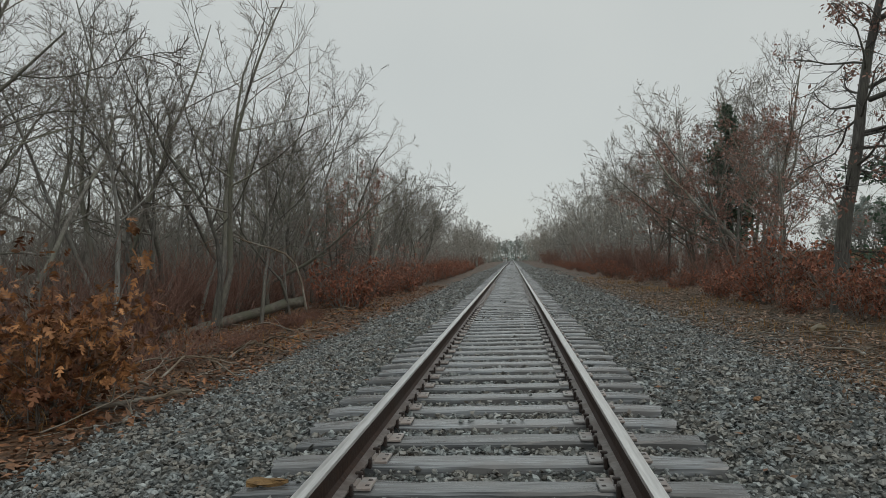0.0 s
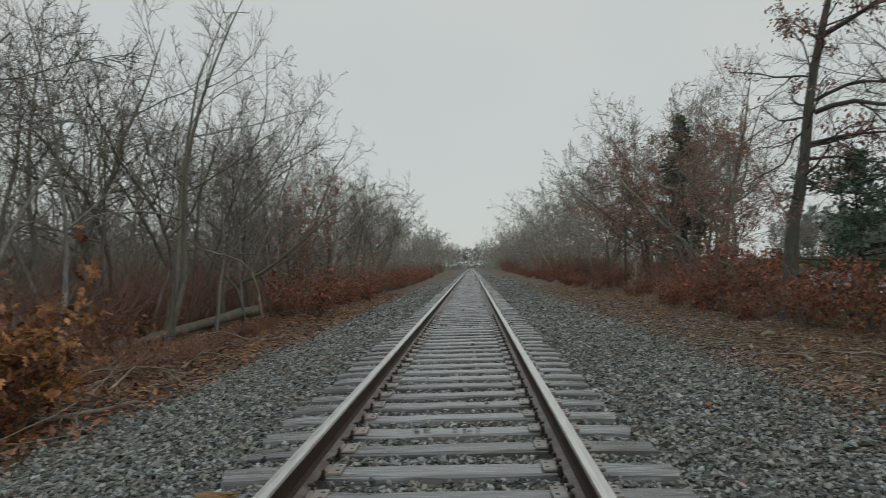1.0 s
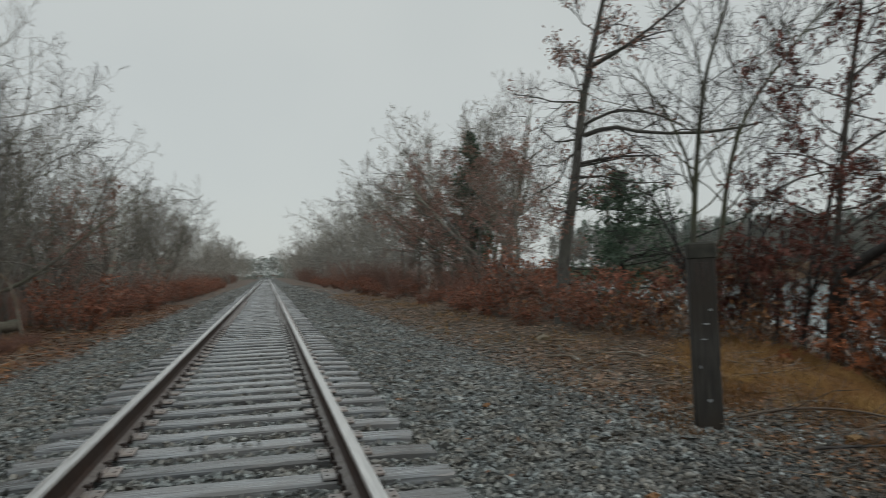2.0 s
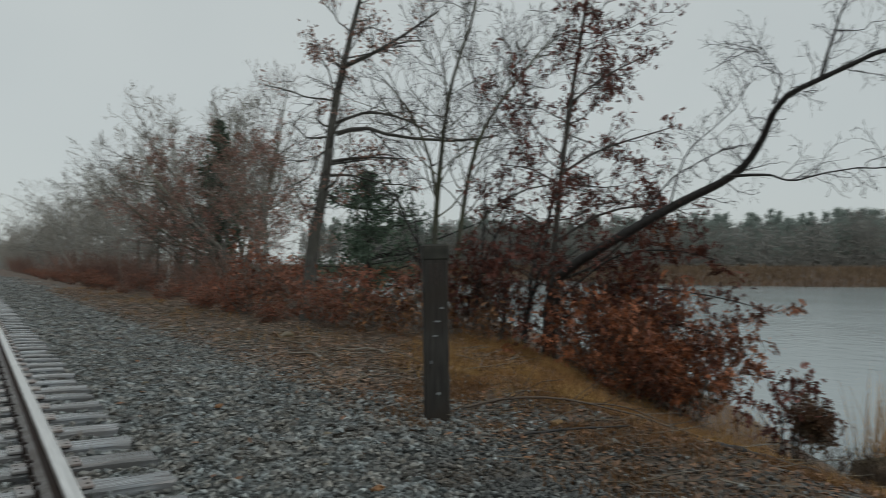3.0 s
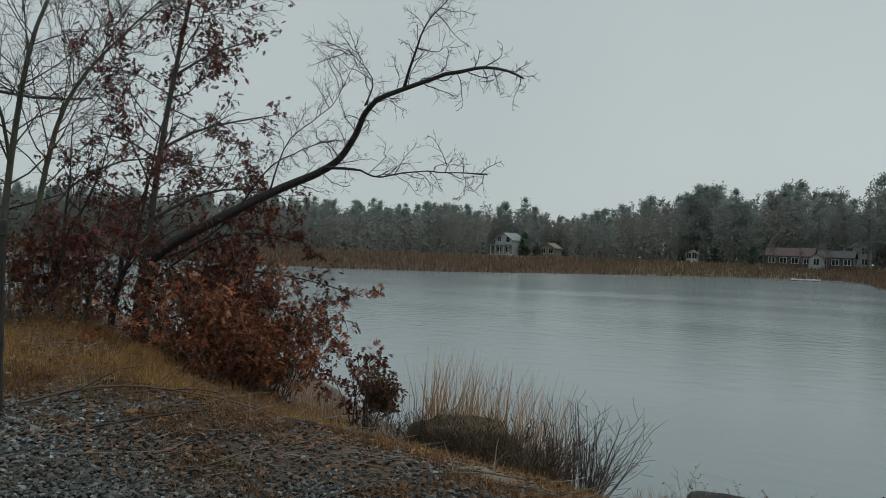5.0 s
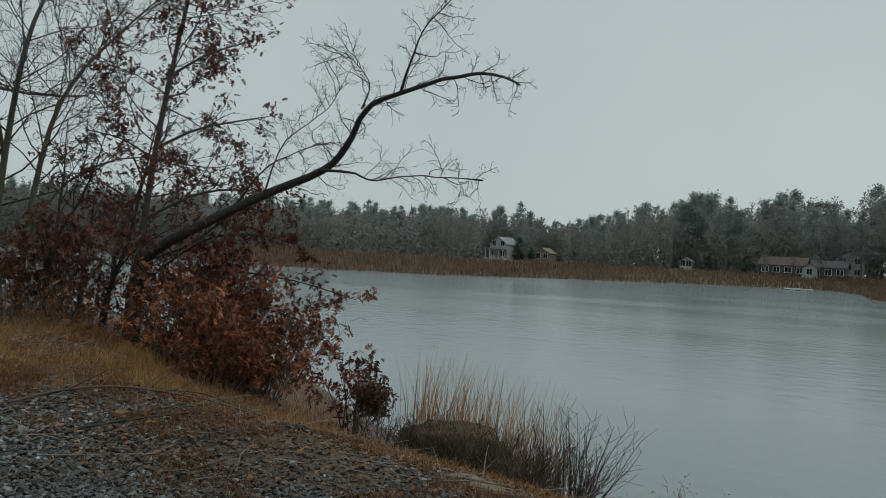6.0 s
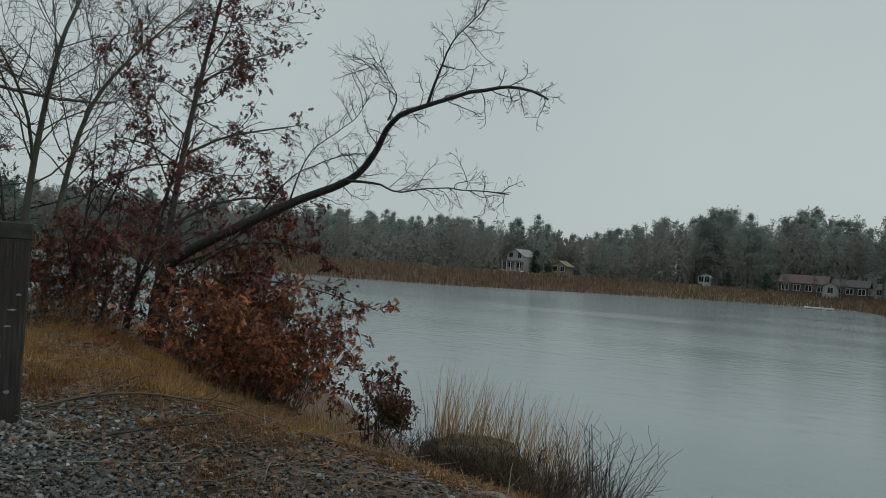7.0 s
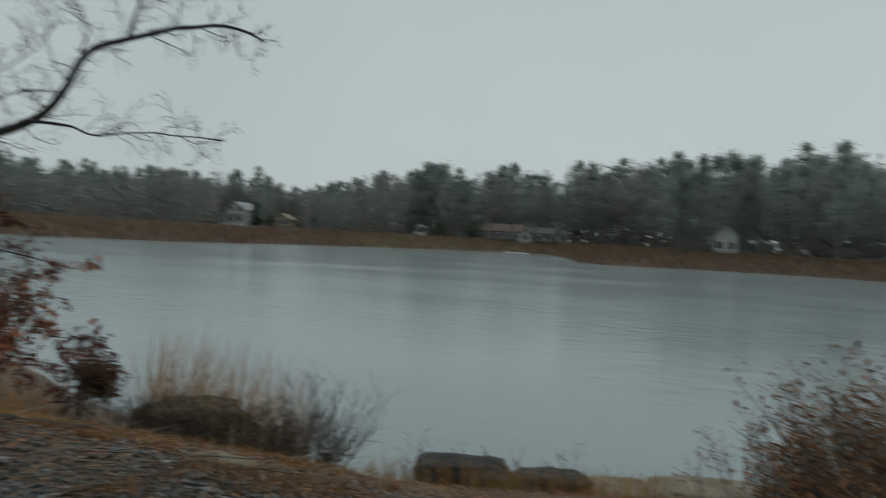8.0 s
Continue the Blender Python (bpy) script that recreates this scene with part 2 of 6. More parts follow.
def ground_material():
    """Leaf litter with dry grass, gravel along the track, lawn on the far side."""
    m = bpy.data.materials.new("ground_soil_gravel_litter")
    m.use_nodes = True
    n, l = m.node_tree.nodes, m.node_tree.links
    b = n["Principled BSDF"]
    co = n.new("ShaderNodeTexCoord")
    at = n.new("ShaderNodeAttribute")
    at.attribute_name = "cover"
    sp = n.new("ShaderNodeSeparateColor")
    l.new(at.outputs["Color"], sp.inputs[0])

    def noise_ramp(scale, c1, c2, p1=0.35, p2=0.66, detail=8):
        t = n.new("ShaderNodeTexNoise")
        t.inputs["Scale"].default_value, t.inputs["Detail"].default_value = scale, detail
        l.new(co.outputs["Object"], t.inputs["Vector"])
        r = n.new("ShaderNodeValToRGB")
        r.color_ramp.elements[0].position, r.color_ramp.elements[1].position = p1, p2
        r.color_ramp.elements[0].color, r.color_ramp.elements[1].color = (*c1, 1), (*c2, 1)
        l.new(t.outputs[0], r.inputs[0])
        return r.outputs[0], t.outputs[0]

    def mix(f, a, c):
        x = n.new("ShaderNodeMix")
        x.data_type = "RGBA"
        l.new(f, x.inputs[0])
        l.new(a, x.inputs[6])
        l.new(c, x.inputs[7])
        return x.outputs[2]

    litter, h1 = noise_ramp(22, (0.06, 0.036, 0.023), (0.22, 0.13, 0.075))
    soil, _ = noise_ramp(9, (0.03, 0.023, 0.018), (0.095, 0.068, 0.045))
    patch, _ = noise_ramp(1.3, (0, 0, 0), (1, 1, 1), 0.42, 0.6, 4)
    base = mix(patch, litter, soil)
    straw, _ = noise_ramp(30, (0.09, 0.058, 0.03), (0.21, 0.138, 0.065))
    base = mix(sp.outputs[1], base, straw)
    vo = n.new("ShaderNodeTexVoronoi")
    vo.inputs["Scale"].default_value = 19
    l.new(co.outputs["Object"], vo.inputs["Vector"])
    vr = n.new("ShaderNodeValToRGB")
    # Gravel colour kept near black to paint in the shade between stones.
    vr.color_ramp.elements[0].color, vr.color_ramp.elements[1].color = (0.022, 0.024, 0.023, 1), (0.15, 0.16, 0.15, 1)
    vs = n.new("ShaderNodeSeparateColor")
    l.new(vo.outputs["Color"], vs.inputs[0])
    l.new(vs.outputs[0], vr.inputs[0])
    base = mix(sp.outputs[0], base, vr.outputs[0])
    lawn, _ = noise_ramp(0.6, (0.12, 0.115, 0.06), (0.2, 0.175, 0.09))
    base = mix(sp.outputs[2], base, lawn)
    l.new(base, b.inputs["Base Color"])
    b.inputs["Roughness"].default_value = 0.65
    bp = n.new("ShaderNodeBump")
    bp.inputs["Strength"].default_value, bp.inputs["Distance"].default_value = 0.8, 0.03
    ad = n.new("ShaderNodeMath")
    ad.operation = "SUBTRACT"
    l.new(h1, ad.inputs[0])
    l.new(vo.outputs["Distance"], ad.inputs[1])
    l.new(ad.outputs[0], bp.inputs["Height"])
    l.new(bp.outputs[0], b.inputs["Normal"])
    return m


def water_material():
    m = bpy.data.materials.new("rippled_grey_water")
    m.use_nodes = True
    n, l = m.node_tree.nodes, m.node_tree.links
    b = n["Principled BSDF"]
    b.inputs["Base Color"].default_value = (0.28, 0.325, 0.335, 1)
    b.inputs["IOR"].default_value = 1.333
    co = n.new("ShaderNodeTexCoord")
    mp = n.new("ShaderNodeMapping")
    mp.inputs["Scale"].default_value = (1.0, 0.6, 1)
    mp.inputs["Rotation"].default_value = (0, 0, radians(20))
    l.new(co.outputs["Object"], mp.inputs["Vector"])
    t1 = n.new("ShaderNodeTexNoise")
    t1.inputs["Scale"].default_value, t1.inputs["Detail"].default_value = 1.7, 7
    l.new(mp.outputs[0], t1.inputs["Vector"])
    t2 = n.new("ShaderNodeTexNoise")
    t2.inputs["Scale"].default_value, t2.inputs["Detail"].default_value = 0.09, 3
    l.new(mp.outputs[0], t2.inputs["Vector"])
    r2 = n.new("ShaderNodeValToRGB")
    r2.color_ramp.elements[0].position, r2.color_ramp.elements[1].position = 0.4, 0.6
    l.new(t2.outputs[0], r2.inputs[0])
    mu = n.new("ShaderNodeMapRange")
    mu.inputs["To Min"].default_value, mu.inputs["To Max"].default_value = 0.2, 0.32
    l.new(r2.outputs[0], mu.inputs["Value"])
    mr = n.new("ShaderNodeMapRange")
    mr.inputs["To Min"].default_value, mr.inputs["To Max"].default_value = 0.15, 0.19
    l.new(r2.outputs[0], mr.inputs["Value"])
    l.new(mr.outputs[0], b.inputs["Roughness"])
    bp = n.new("ShaderNodeBump")
    bp.inputs["Distance"].default_value = 0.09
    l.new(mu.outputs[0], bp.inputs["Strength"])
    l.new(t1.outputs[0], bp.inputs["Height"])
    l.new(bp.outputs[0], b.inputs["Normal"])
    return m


# ---- mesh helpers ----
def arrays_mesh(name, verts, groups, mats=(), smooth=True):
    """A mesh from a vertex array and face arrays; groups: (faces (m, k), material slot)."""
    me = bpy.data.meshes.new(name)
    verts = np.asarray(verts, dtype=np.float32).reshape(-1, 3)
    groups = [(np.asarray(f, dtype=np.int32), s) for f, s in groups if len(f)]
    me.vertices.add(len(verts))
    me.vertices.foreach_set("co", verts.ravel())
    loops = np.concatenate([f.ravel() for f, _ in groups])
    tot = np.concatenate([np.full(len(f), f.shape[1], dtype=np.int32) for f, _ in groups])
    start = np.concatenate([[0], np.cumsum(tot)[:-1]]).astype(np.int32)
    me.loops.add(len(loops))
    me.loops.foreach_set("vertex_index", loops)
    me.polygons.add(len(tot))
    me.polygons.foreach_set("loop_start", start)
    me.polygons.foreach_set("loop_total", tot)
    me.polygons.foreach_set("material_index", np.concatenate([np.full(len(f), s, dtype=np.int32) for f, s in groups]))
    me.polygons.foreach_set("use_smooth", np.full(len(tot), smooth))
    for m in mats:
        me.materials.append(m)
    me.update(calc_edges=True)
    return me


def thing(name, label, category, group="", kind="", m=None):
    ob = tagged(new(name), label, category, group, kind)
    if m is not None:
        ob.matrix_basis = m
    return ob


def under(name, me, parent, label=""):
    ob = new(name, me)
    ob.parent = parent
    return tagged(ob, label)


def part(name, bm, material, parent, label="", smooth=False):
    """Links a bmesh as one mesh object under a thing or a part."""
    me = bpy.data.meshes.new(name)
    bm.to_mesh(me)
    bm.free()
    if smooth:
        me.polygons.foreach_set("use_smooth", [True] * len(me.polygons))
    me.materials.append(material)
    return under(name, me, parent, label)


def box(bm, x0, x1, y0, y1, z0, z1, bevel=0.0):
    r = bmesh.ops.create_cube(bm, size=1, matrix=Matrix.LocRotScale(((x0 + x1) / 2, (y0 + y1) / 2, (z0 + z1) / 2), None, (x1 - x0, y1 - y0, z1 - z0)))
    if bevel:
        es = list({e for v in r["verts"] for e in v.link_edges})
        bmesh.ops.bevel(bm, geom=es, offset=bevel, segments=1, affect="EDGES")
    return bm


def unit(v):
    return v / np.maximum(np.linalg.norm(v, axis=-1, keepdims=True), 1e-9)


def tubes(P, R, k):
    """Tubes round m polylines of n points each: verts and quads."""
    m, n, _ = P.shape
    T = unit(np.gradient(P, axis=1))
    ref = np.where(np.abs(T[:, :1, 2:3]) > 0.9, np.array([1.0, 0, 0]), np.array([0, 0, 1.0]))
    U = unit(np.cross(T, np.broadcast_to(ref, T.shape)))
    V = np.cross(T, U)
    a = np.arange(k) * 2 * np.pi / k
    ring = P[:, :, None] + R[:, :, None, None] * (U[:, :, None] * np.cos(a)[:, None] + V[:, :, None] * np.sin(a)[:, None])
    idx = np.arange(m * n * k).reshape(m, n, k)
    nx = np.roll(idx, -1, axis=2)
    q = np.stack([idx[:, :-1], nx[:, :-1], nx[:, 1:], idx[:, 1:]], -1).reshape(-1, 4)
    return ring.reshape(-1, 3), q


def ribbons(P, R):
    """Far twigs, too thin to show a round side: one quad a segment."""
    m, n, _ = P.shape
    T = unit(np.gradient(P, axis=1))
    U = unit(np.cross(T, np.roll(T[:, :1], 1, axis=0) + np.array([0.31, 0.57, 0.21]))) * R[..., None] * 1.5
    v = np.stack([P - U, P + U], 2)
    idx = np.arange(m * n * 2).reshape(m, n, 2)
    q = np.stack([idx[:, :-1, 0], idx[:, :-1, 1], idx[:, 1:, 1], idx[:, 1:, 0]], -1).reshape(-1, 4)
    return v.reshape(-1, 3), q


def joined(bits):
    """Verts and faces of several (verts, faces) put together; all faces of one size."""
    vs, fs, o = [], [], 0
    for v, f in bits:
        vs.append(v)
        fs.append(f + o)
        o += len(v)
    return np.concatenate(vs), np.concatenate(fs)


def shoots(rng, start, d, length, radius, n, wobble, lift, tip=0.25):
    """m curved polylines: start (m,3), d (m,3), length and radius (m,)."""
    m = len(start)
    steps = rng.normal(0, wobble, (m, n - 1, 3)).cumsum(1)
    up = np.zeros(3)
    up[2] = 1
    D = unit(unit(d)[:, None] + steps + lift * np.linspace(0, 1, n - 1)[None, :, None] * up)
    seg = (length / (n - 1))[:, None, None]
    P = np.concatenate([start[:, None], start[:, None] + (D * seg).cumsum(1)], 1)
    R = radius[:, None] * np.linspace(1, tip, n)[None]
    return P, R


def sprout(rng, P, R, count, t0, t1, angle, ratio, rratio, up=0.15, minr=0.003):
    """Children of m polylines, count each, between t0 and t1 of the way: starts, directions, lengths, radii."""
    m, n, _ = P.shape
    t = (t0 + (t1 - t0) * (np.arange(count)[None] + rng.random((m, count))) / count)
    f = t * (n - 1)
    i = np.minimum(f.astype(int), n - 2)
    fr = (f - i)[..., None]
    rows = np.arange(m)[:, None]
    s = P[rows, i] * (1 - fr) + P[rows, i + 1] * fr
    T = unit(P[rows, i + 1] - P[rows, i])
    rr = R[rows, i] * (1 - fr[..., 0]) + R[rows, i + 1] * fr[..., 0]
    side = unit(np.cross(T, rng.normal(0, 1, T.shape)))
    a = np.radians(angle) * rng.uniform(0.7, 1.3, t.shape)[..., None]
    d = T * np.cos(a) + side * np.sin(a)
    d[..., 2] += up
    L = np.linalg.norm(np.diff(P, axis=1), axis=-1).sum(1)[:, None] * ratio * (1.15 - 0.75 * t) * rng.uniform(0.6, 1.25, t.shape)
    return s.reshape(-1, 3), unit(d).reshape(-1, 3), L.ravel(), np.maximum(rr * rratio, minr).ravel()


def smooth_path(points, n):
    """n points on a smooth curve through a few."""
    p = np.array(points, dtype=float)
    t = np.linspace(0, len(p) - 1, n)
    i = np.clip(t.astype(int), 0, len(p) - 2)
    f = (t - i)[:, None]
    g = lambda j: p[np.clip(j, 0, len(p) - 1)]
    a, b, c, d = g(i - 1), g(i), g(i + 1), g(i + 2)
    return 0.5 * (2 * b + (c - a) * f + (2 * a - 5 * b + 4 * c - d) * f ** 2 + (3 * b - a - 3 * c + d) * f ** 3)


# a lobed oak leaf, a simple folded leaf
SPINE = [(0, 0, 0), (0, 0.3, 0.0), (0, 0.62, 0.0), (0, 1.0, -0.03)]
HALF = [(0.13, 0.10, 0.02), (0.31, 0.40, 0.09), (0.07, 0.36, 0.02), (0.36, 0.72, 0.10), (0.07, 0.68, 0.02), (0.15, 0.98, 0.03)]
LOBED = np.array(SPINE + HALF + [(-a, b, c) for a, b, c in HALF], dtype=float)
LOBED_Q = np.array([(0, 4, 5, 1), (1, 6, 7, 2), (2, 8, 9, 3), (0, 1, 11, 10), (1, 2, 13, 12), (2, 3, 15, 14)])
SIMPLE = np.array([(0, 0, 0), (0.24, 0.45, 0.10), (0, 1, 0), (-0.24, 0.45, 0.10)])
SIMPLE_Q = np.array([(0, 1, 2, 3)])


def leaves(rng, at, size, lobed=False, droop=0.8, flat=False):
    """Leaves at points: verts and quads."""
    tv, tq = (LOBED, LOBED_Q) if lobed else (SIMPLE, SIMPLE_Q)
    m = len(at)
    y = unit(rng.normal(0, 1, (m, 3)) * (1, 1, 0.25 if flat else 0.8) - np.array([0, 0, 0.0 if flat else droop]))
    x = unit(np.cross(y, np.array([0, 0, 1.0]) + rng.normal(0, 0.25 if flat else 0.7, (m, 3))))
    z = np.cross(x, y)
    s = size * rng.uniform(0.55, 1.3, m)
    curl = rng.uniform(-0.6, 1.8, m)
    loc = tv[None] * s[:, None, None]
    v = at[:, None] + loc[..., :1] * x[:, None] + loc[..., 1:2] * y[:, None] + loc[..., 2:] * curl[:, None, None] * z[:, None]
    q = (np.arange(m)[:, None, None] * len(tv) + tq[None]).reshape(-1, 4)
    return v.reshape(-1, 3), q


def along(rng, P, count, t0=0.3, spread=0.05):
    """Random points on polylines."""
    m, n, _ = P.shape
    j = rng.integers(0, m, count)
    f = rng.uniform(t0, 1, count) * (n - 1)
    i = np.minimum(f.astype(int), n - 2)
    fr = (f - i)[:, None]
    return P[j, i] * (1 - fr) + P[j, i + 1] * fr + rng.normal(0, spread, (count, 3))


def clumped(rng, P, count, per, t0=0.3, spread=0.07):
    """Points gathered in clumps on polylines, as oak leaves sit at the twig ends."""
    c = along(rng, P, max(1, count // per), t0, 0.02)
    w = spread * rng.uniform(0.6, 1.3, (len(c), 1, 1))
    return (c[:, None] + rng.normal(0, 1, (len(c), per, 3)) * w).reshape(-1, 3)


# ---- the lie of the land ----
WATER_Z = -2.0
LAKE = np.array([(40, -260), (16, -60), (12.5, -14), (10.6, -4), (9.9, -1.5), (9.5, 1.5), (10.0, 4), (12.4, 7.5), (14.8, 10.5), (17, 18), (20, 30), (26, 60),
                 (32, 120), (36, 190), (60, 205), (82, 150), (90, 105), (88, 66), (98, 50), (122, 36), (152, 13), (164, -6), (140, -10), (114, -9.5),
                 (110, -14), (114, -27), (112, -44), (104, -62), (104, -120), (96, -260)], dtype=float)


def lake_distance(x, y):
    """Metres from the waterline: positive on land."""
    shape = x.shape
    p = np.stack([x.ravel(), y.ravel()], 1)
    best = np.full(len(p), 1e9)
    inside = np.zeros(len(p), dtype=bool)
    for a, b in zip(LAKE, np.roll(LAKE, -1, axis=0)):
        ab = b - a
        t = np.clip(((p - a) @ ab) / (ab @ ab), 0, 1)
        best = np.minimum(best, np.hypot(*(p - a - t[:, None] * ab).T))
        cross = (a[1] > p[:, 1]) != (b[1] > p[:, 1])
        inside ^= cross & (p[:, 0] < ab[0] * (p[:, 1] - a[1]) / (ab[1] if ab[1] else 1e-9) + a[0])
    return np.where(inside, -best, best).reshape(shape)


def ease(u):
    u = np.clip(u, 0, 1)
    return u * u * (3 - 2 * u)


def rough_noise(x, y):
    return 0.5 * np.sin(1.7 * x + 0.6 * np.sin(1.1 * y)) * np.sin(1.3 * y + 0.8 * np.sin(0.9 * x)) + 0.3 * np.sin(4.1 * x + 1.3 * y) * np.sin(3.7 * y - 0.7 * x)


def height(x, y):
    x, y = np.asarray(x, dtype=float), np.asarray(y, dtype=float)
    ax = np.abs(x)
    bed = -0.05 - 0.028 * ease((ax - 0.95) / 0.4)
    left = -0.078 - 0.19 * ease((ax - 1.7) / 1.7) - 0.12 * ease((ax - 4) / 4)
    right = -0.078 - 0.08 * ease((ax - 2.2) / 1.6) + 0.05 * ease((ax - 4.2) / 1.0) * ease((9 - np.abs(y - 8)) / 5)
    near = np.where(ax < 1.5, bed, np.where(x < 0, left, right))
    near = near + 0.05 * rough_noise(x * 0.8, y * 0.8) * ease((ax - 3.2) / 1.5)
    far = 0.55 + 0.3 * rough_noise(x * 0.02, y * 0.02)
    is_far = ease((x - 25 - 0.12 * np.maximum(y, 0)) / 20)
    top = near * (1 - is_far) + far * is_far
    d = lake_distance(x, y)
    wide = (5.2 + 1.3 * ease((2.2 - y) / 3)) * (1 - is_far) + 24 * is_far
    u = np.clip(d / wide, 0, 1)
    land = WATER_Z + (top - WATER_Z) * (1 - (1 - u) ** (1.12 + 0.25 * is_far))
    return np.where(d > 0, land, WATER_Z + np.maximum(d * 0.25, -1.2))


def ground_z(x, y):
    return float(height(np.array([x]), np.array([y]))[0])


def spaced(near, step, far, growth):
    v = [0.0]
    while v[-1] < far:
        v.append(v[-1] + (step if v[-1] < near else step + (v[-1] - near) * growth))
    return np.array(v)


gx = np.concatenate([-spaced(8, 0.24, 3000, 0.12)[:0:-1], spaced(13, 0.22, 3000, 0.035)])
gy = np.concatenate([-spaced(6, 0.25, 3000, 0.06)[:0:-1], spaced(18, 0.25, 3000, 0.045)])
GX, GY = np.meshgrid(gx, gy)
GZ = height(GX, GY)
nx_, ny_ = len(gx), len(gy)
gi = np.arange(nx_ * ny_).reshape(ny_, nx_)
me = arrays_mesh("ground", np.stack([GX, GY, GZ], -1), [(np.stack([gi[:-1, :-1], gi[:-1, 1:], gi[1:, 1:], gi[1:, :-1]], -1).reshape(-1, 4), 0)], [ground_material()])
edge_l, edge_r = 3.35 + 0.25 * rough_noise(GX, GY * 0.9), 3.65 + 0.3 * rough_noise(GX, GY * 0.8)
gravel = np.where(GX < 0, ease((edge_l - np.abs(GX)) / 0.3), ease((edge_r - np.abs(GX)) / 0.4))
straw_c = ease((GX - 3.6) / 0.6) * ease((9.5 - GX) / 2) * ease((12 - np.abs(GY)) / 5) * np.clip(0.35 + 0.8 * rough_noise(GX * 1.3, GY * 1.3), 0, 1)
lawn_c = ease((GX - 120) / 10) * ease((20 - np.abs(GY - 14)) / 6)
ca = me.color_attributes.new("cover", "FLOAT_COLOR", "POINT")
ca.data.foreach_set("color", np.stack([gravel, straw_c, lawn_c, np.ones_like(gravel)], -1).astype(np.float32).ravel())
tagged(new("ground", me), "embankment ground of brown leaf litter, gravel and dry grass", "ground", kind="structure")

wx, wy = np.linspace(5, 260, 6), np.linspace(-320, 260, 8)
WX, WY = np.meshgrid(wx, wy)
wi = np.arange(WX.size).reshape(WX.shape)
tagged(new("water", arrays_mesh("water", np.stack([WX, WY, np.full_like(WX, WATER_Z)], -1),
                                [(np.stack([wi[:-1, :-1], wi[:-1, 1:], wi[1:, 1:], wi[1:, :-1]], -1).reshape(-1, 4), 0)], [water_material()])),
       "calm grey lake water with faint wind ripples", "water", kind="structure")

# ---- trees ----
def tree_meshes(seed, H, r, limbs=13, branches=6, twigs=7, t0=0.3, lean=(0, 0), spread=48, ratio=0.5, forks=1, twig_r=0.006, wobble=0.06, mats=None, leaf=0, leaf_size=0.09,
                leaf_mat=None, lobed=False, up=0.25, sides=7, path=None, leaf_t=0.2, far=False, hero=(), crook=1.0, lift=1.0, clump=1, bare_top=0.0):
    """Meshes of a bare or leafy tree: trunk with limbs, crown of twigs, leaves."""
    rng = np.random.default_rng(seed)
    if path is not None:
        P0 = smooth_path(path, 14)[None]
        R0 = r * np.linspace(1, 0.16, 14)[None]
        base = P0[:, :1].copy()
    else:
        d = np.array([[lean[0], lean[1], 1.0]]) + rng.normal(0, 0.05, (forks, 3))
        if forks > 1:
            d[:, :2] += rng.normal(0, 0.22, (forks, 2))
        P0, R0 = shoots(rng, np.zeros((forks, 3)) + rng.normal(0, 0.5 * r, (forks, 3)) * (1, 1, 0), d, H * rng.uniform(0.8, 1.0, forks), np.full(forks, r), 11, wobble, 0.25, 0.12)
        P0[:, 0, 2] = -0.25
    flare = np.ones(P0.shape[1])
    flare[:2] = (1.3, 1.08)
    P1, R1 = shoots(rng, *sprout(rng, P0, R0, max(6, limbs // len(P0)), t0, 0.97, spread, ratio, 0.3 if hero else 0.5, up, 0.010), 5 if far else 8, 0.10 * crook, 0.45 * lift, 0.3)
    if hero:
        n1 = P1.shape[1]
        P1 = np.concatenate([P1] + [smooth_path(h, n1)[None] for h, _ in hero])
        R1 = np.concatenate([R1] + [np.linspace(r_, r_ * 0.3, n1)[None] for _, r_ in hero])
    P2, R2 = shoots(rng, *sprout(rng, P1, R1, branches, 0.22, 1.0, 44, 0.48, 0.55, 0.12 * lift, 0.007), 4 if far else 5, 0.15 * crook, 0.30 * lift, 0.4)
    P3, R3 = shoots(rng, *sprout(rng, P2, R2, twigs, 0.15, 1.0, 40, 0.60, 0.6, 0.10 * lift, twig_r), 3 if far else 4, 0.17 * crook, 0.25 * lift, 0.45)
    bole, wood = tubes(P0, R0 * flare, sides), tubes(P1, R1, 3 if far else 5)
    fine = joined([ribbons(P2, R2), ribbons(P3, R3)] if far else [tubes(P2, R2, 3), tubes(P3, R3, 3)])
    mb, mt = mats or (M_bark, M_twig)
    out = [arrays_mesh("trunk", bole[0], [(bole[1], 0)], [mb])]
    if hero:
        for a, b in zip(P1, R1):
            w_ = tubes(a[None], b[None], 6)
            out.append(arrays_mesh("limb", w_[0], [(w_[1], 0)], [mb]))
        out.append(arrays_mesh("crown", fine[0], [(fine[1], 0)], [mt]))
    else:
        out.append(arrays_mesh("crown", np.concatenate([wood[0], fine[0]]), [(wood[1], 0), (fine[1] + len(wood[0]), 1)], [mb, mt]))
    if leaf:
        spots = np.concatenate([P3, P2[:, 1:]], 0)
        at = clumped(rng, spots, leaf, clump, leaf_t, leaf_size * 0.9) if clump > 1 else along(rng, spots, leaf, leaf_t, 0.04)
        if bare_top:
            high = np.repeat(at.reshape(-1, clump, 3)[:, 0, 2], clump) / H
            at = at[np.repeat(rng.random(len(at) // clump), clump) > bare_top * high]
        lv = leaves(rng, at, leaf_size, lobed)
        out.append(arrays_mesh("foliage", lv[0], [(lv[1], 0)], [leaf_mat or M_leaf_dark], smooth=False))
    return out


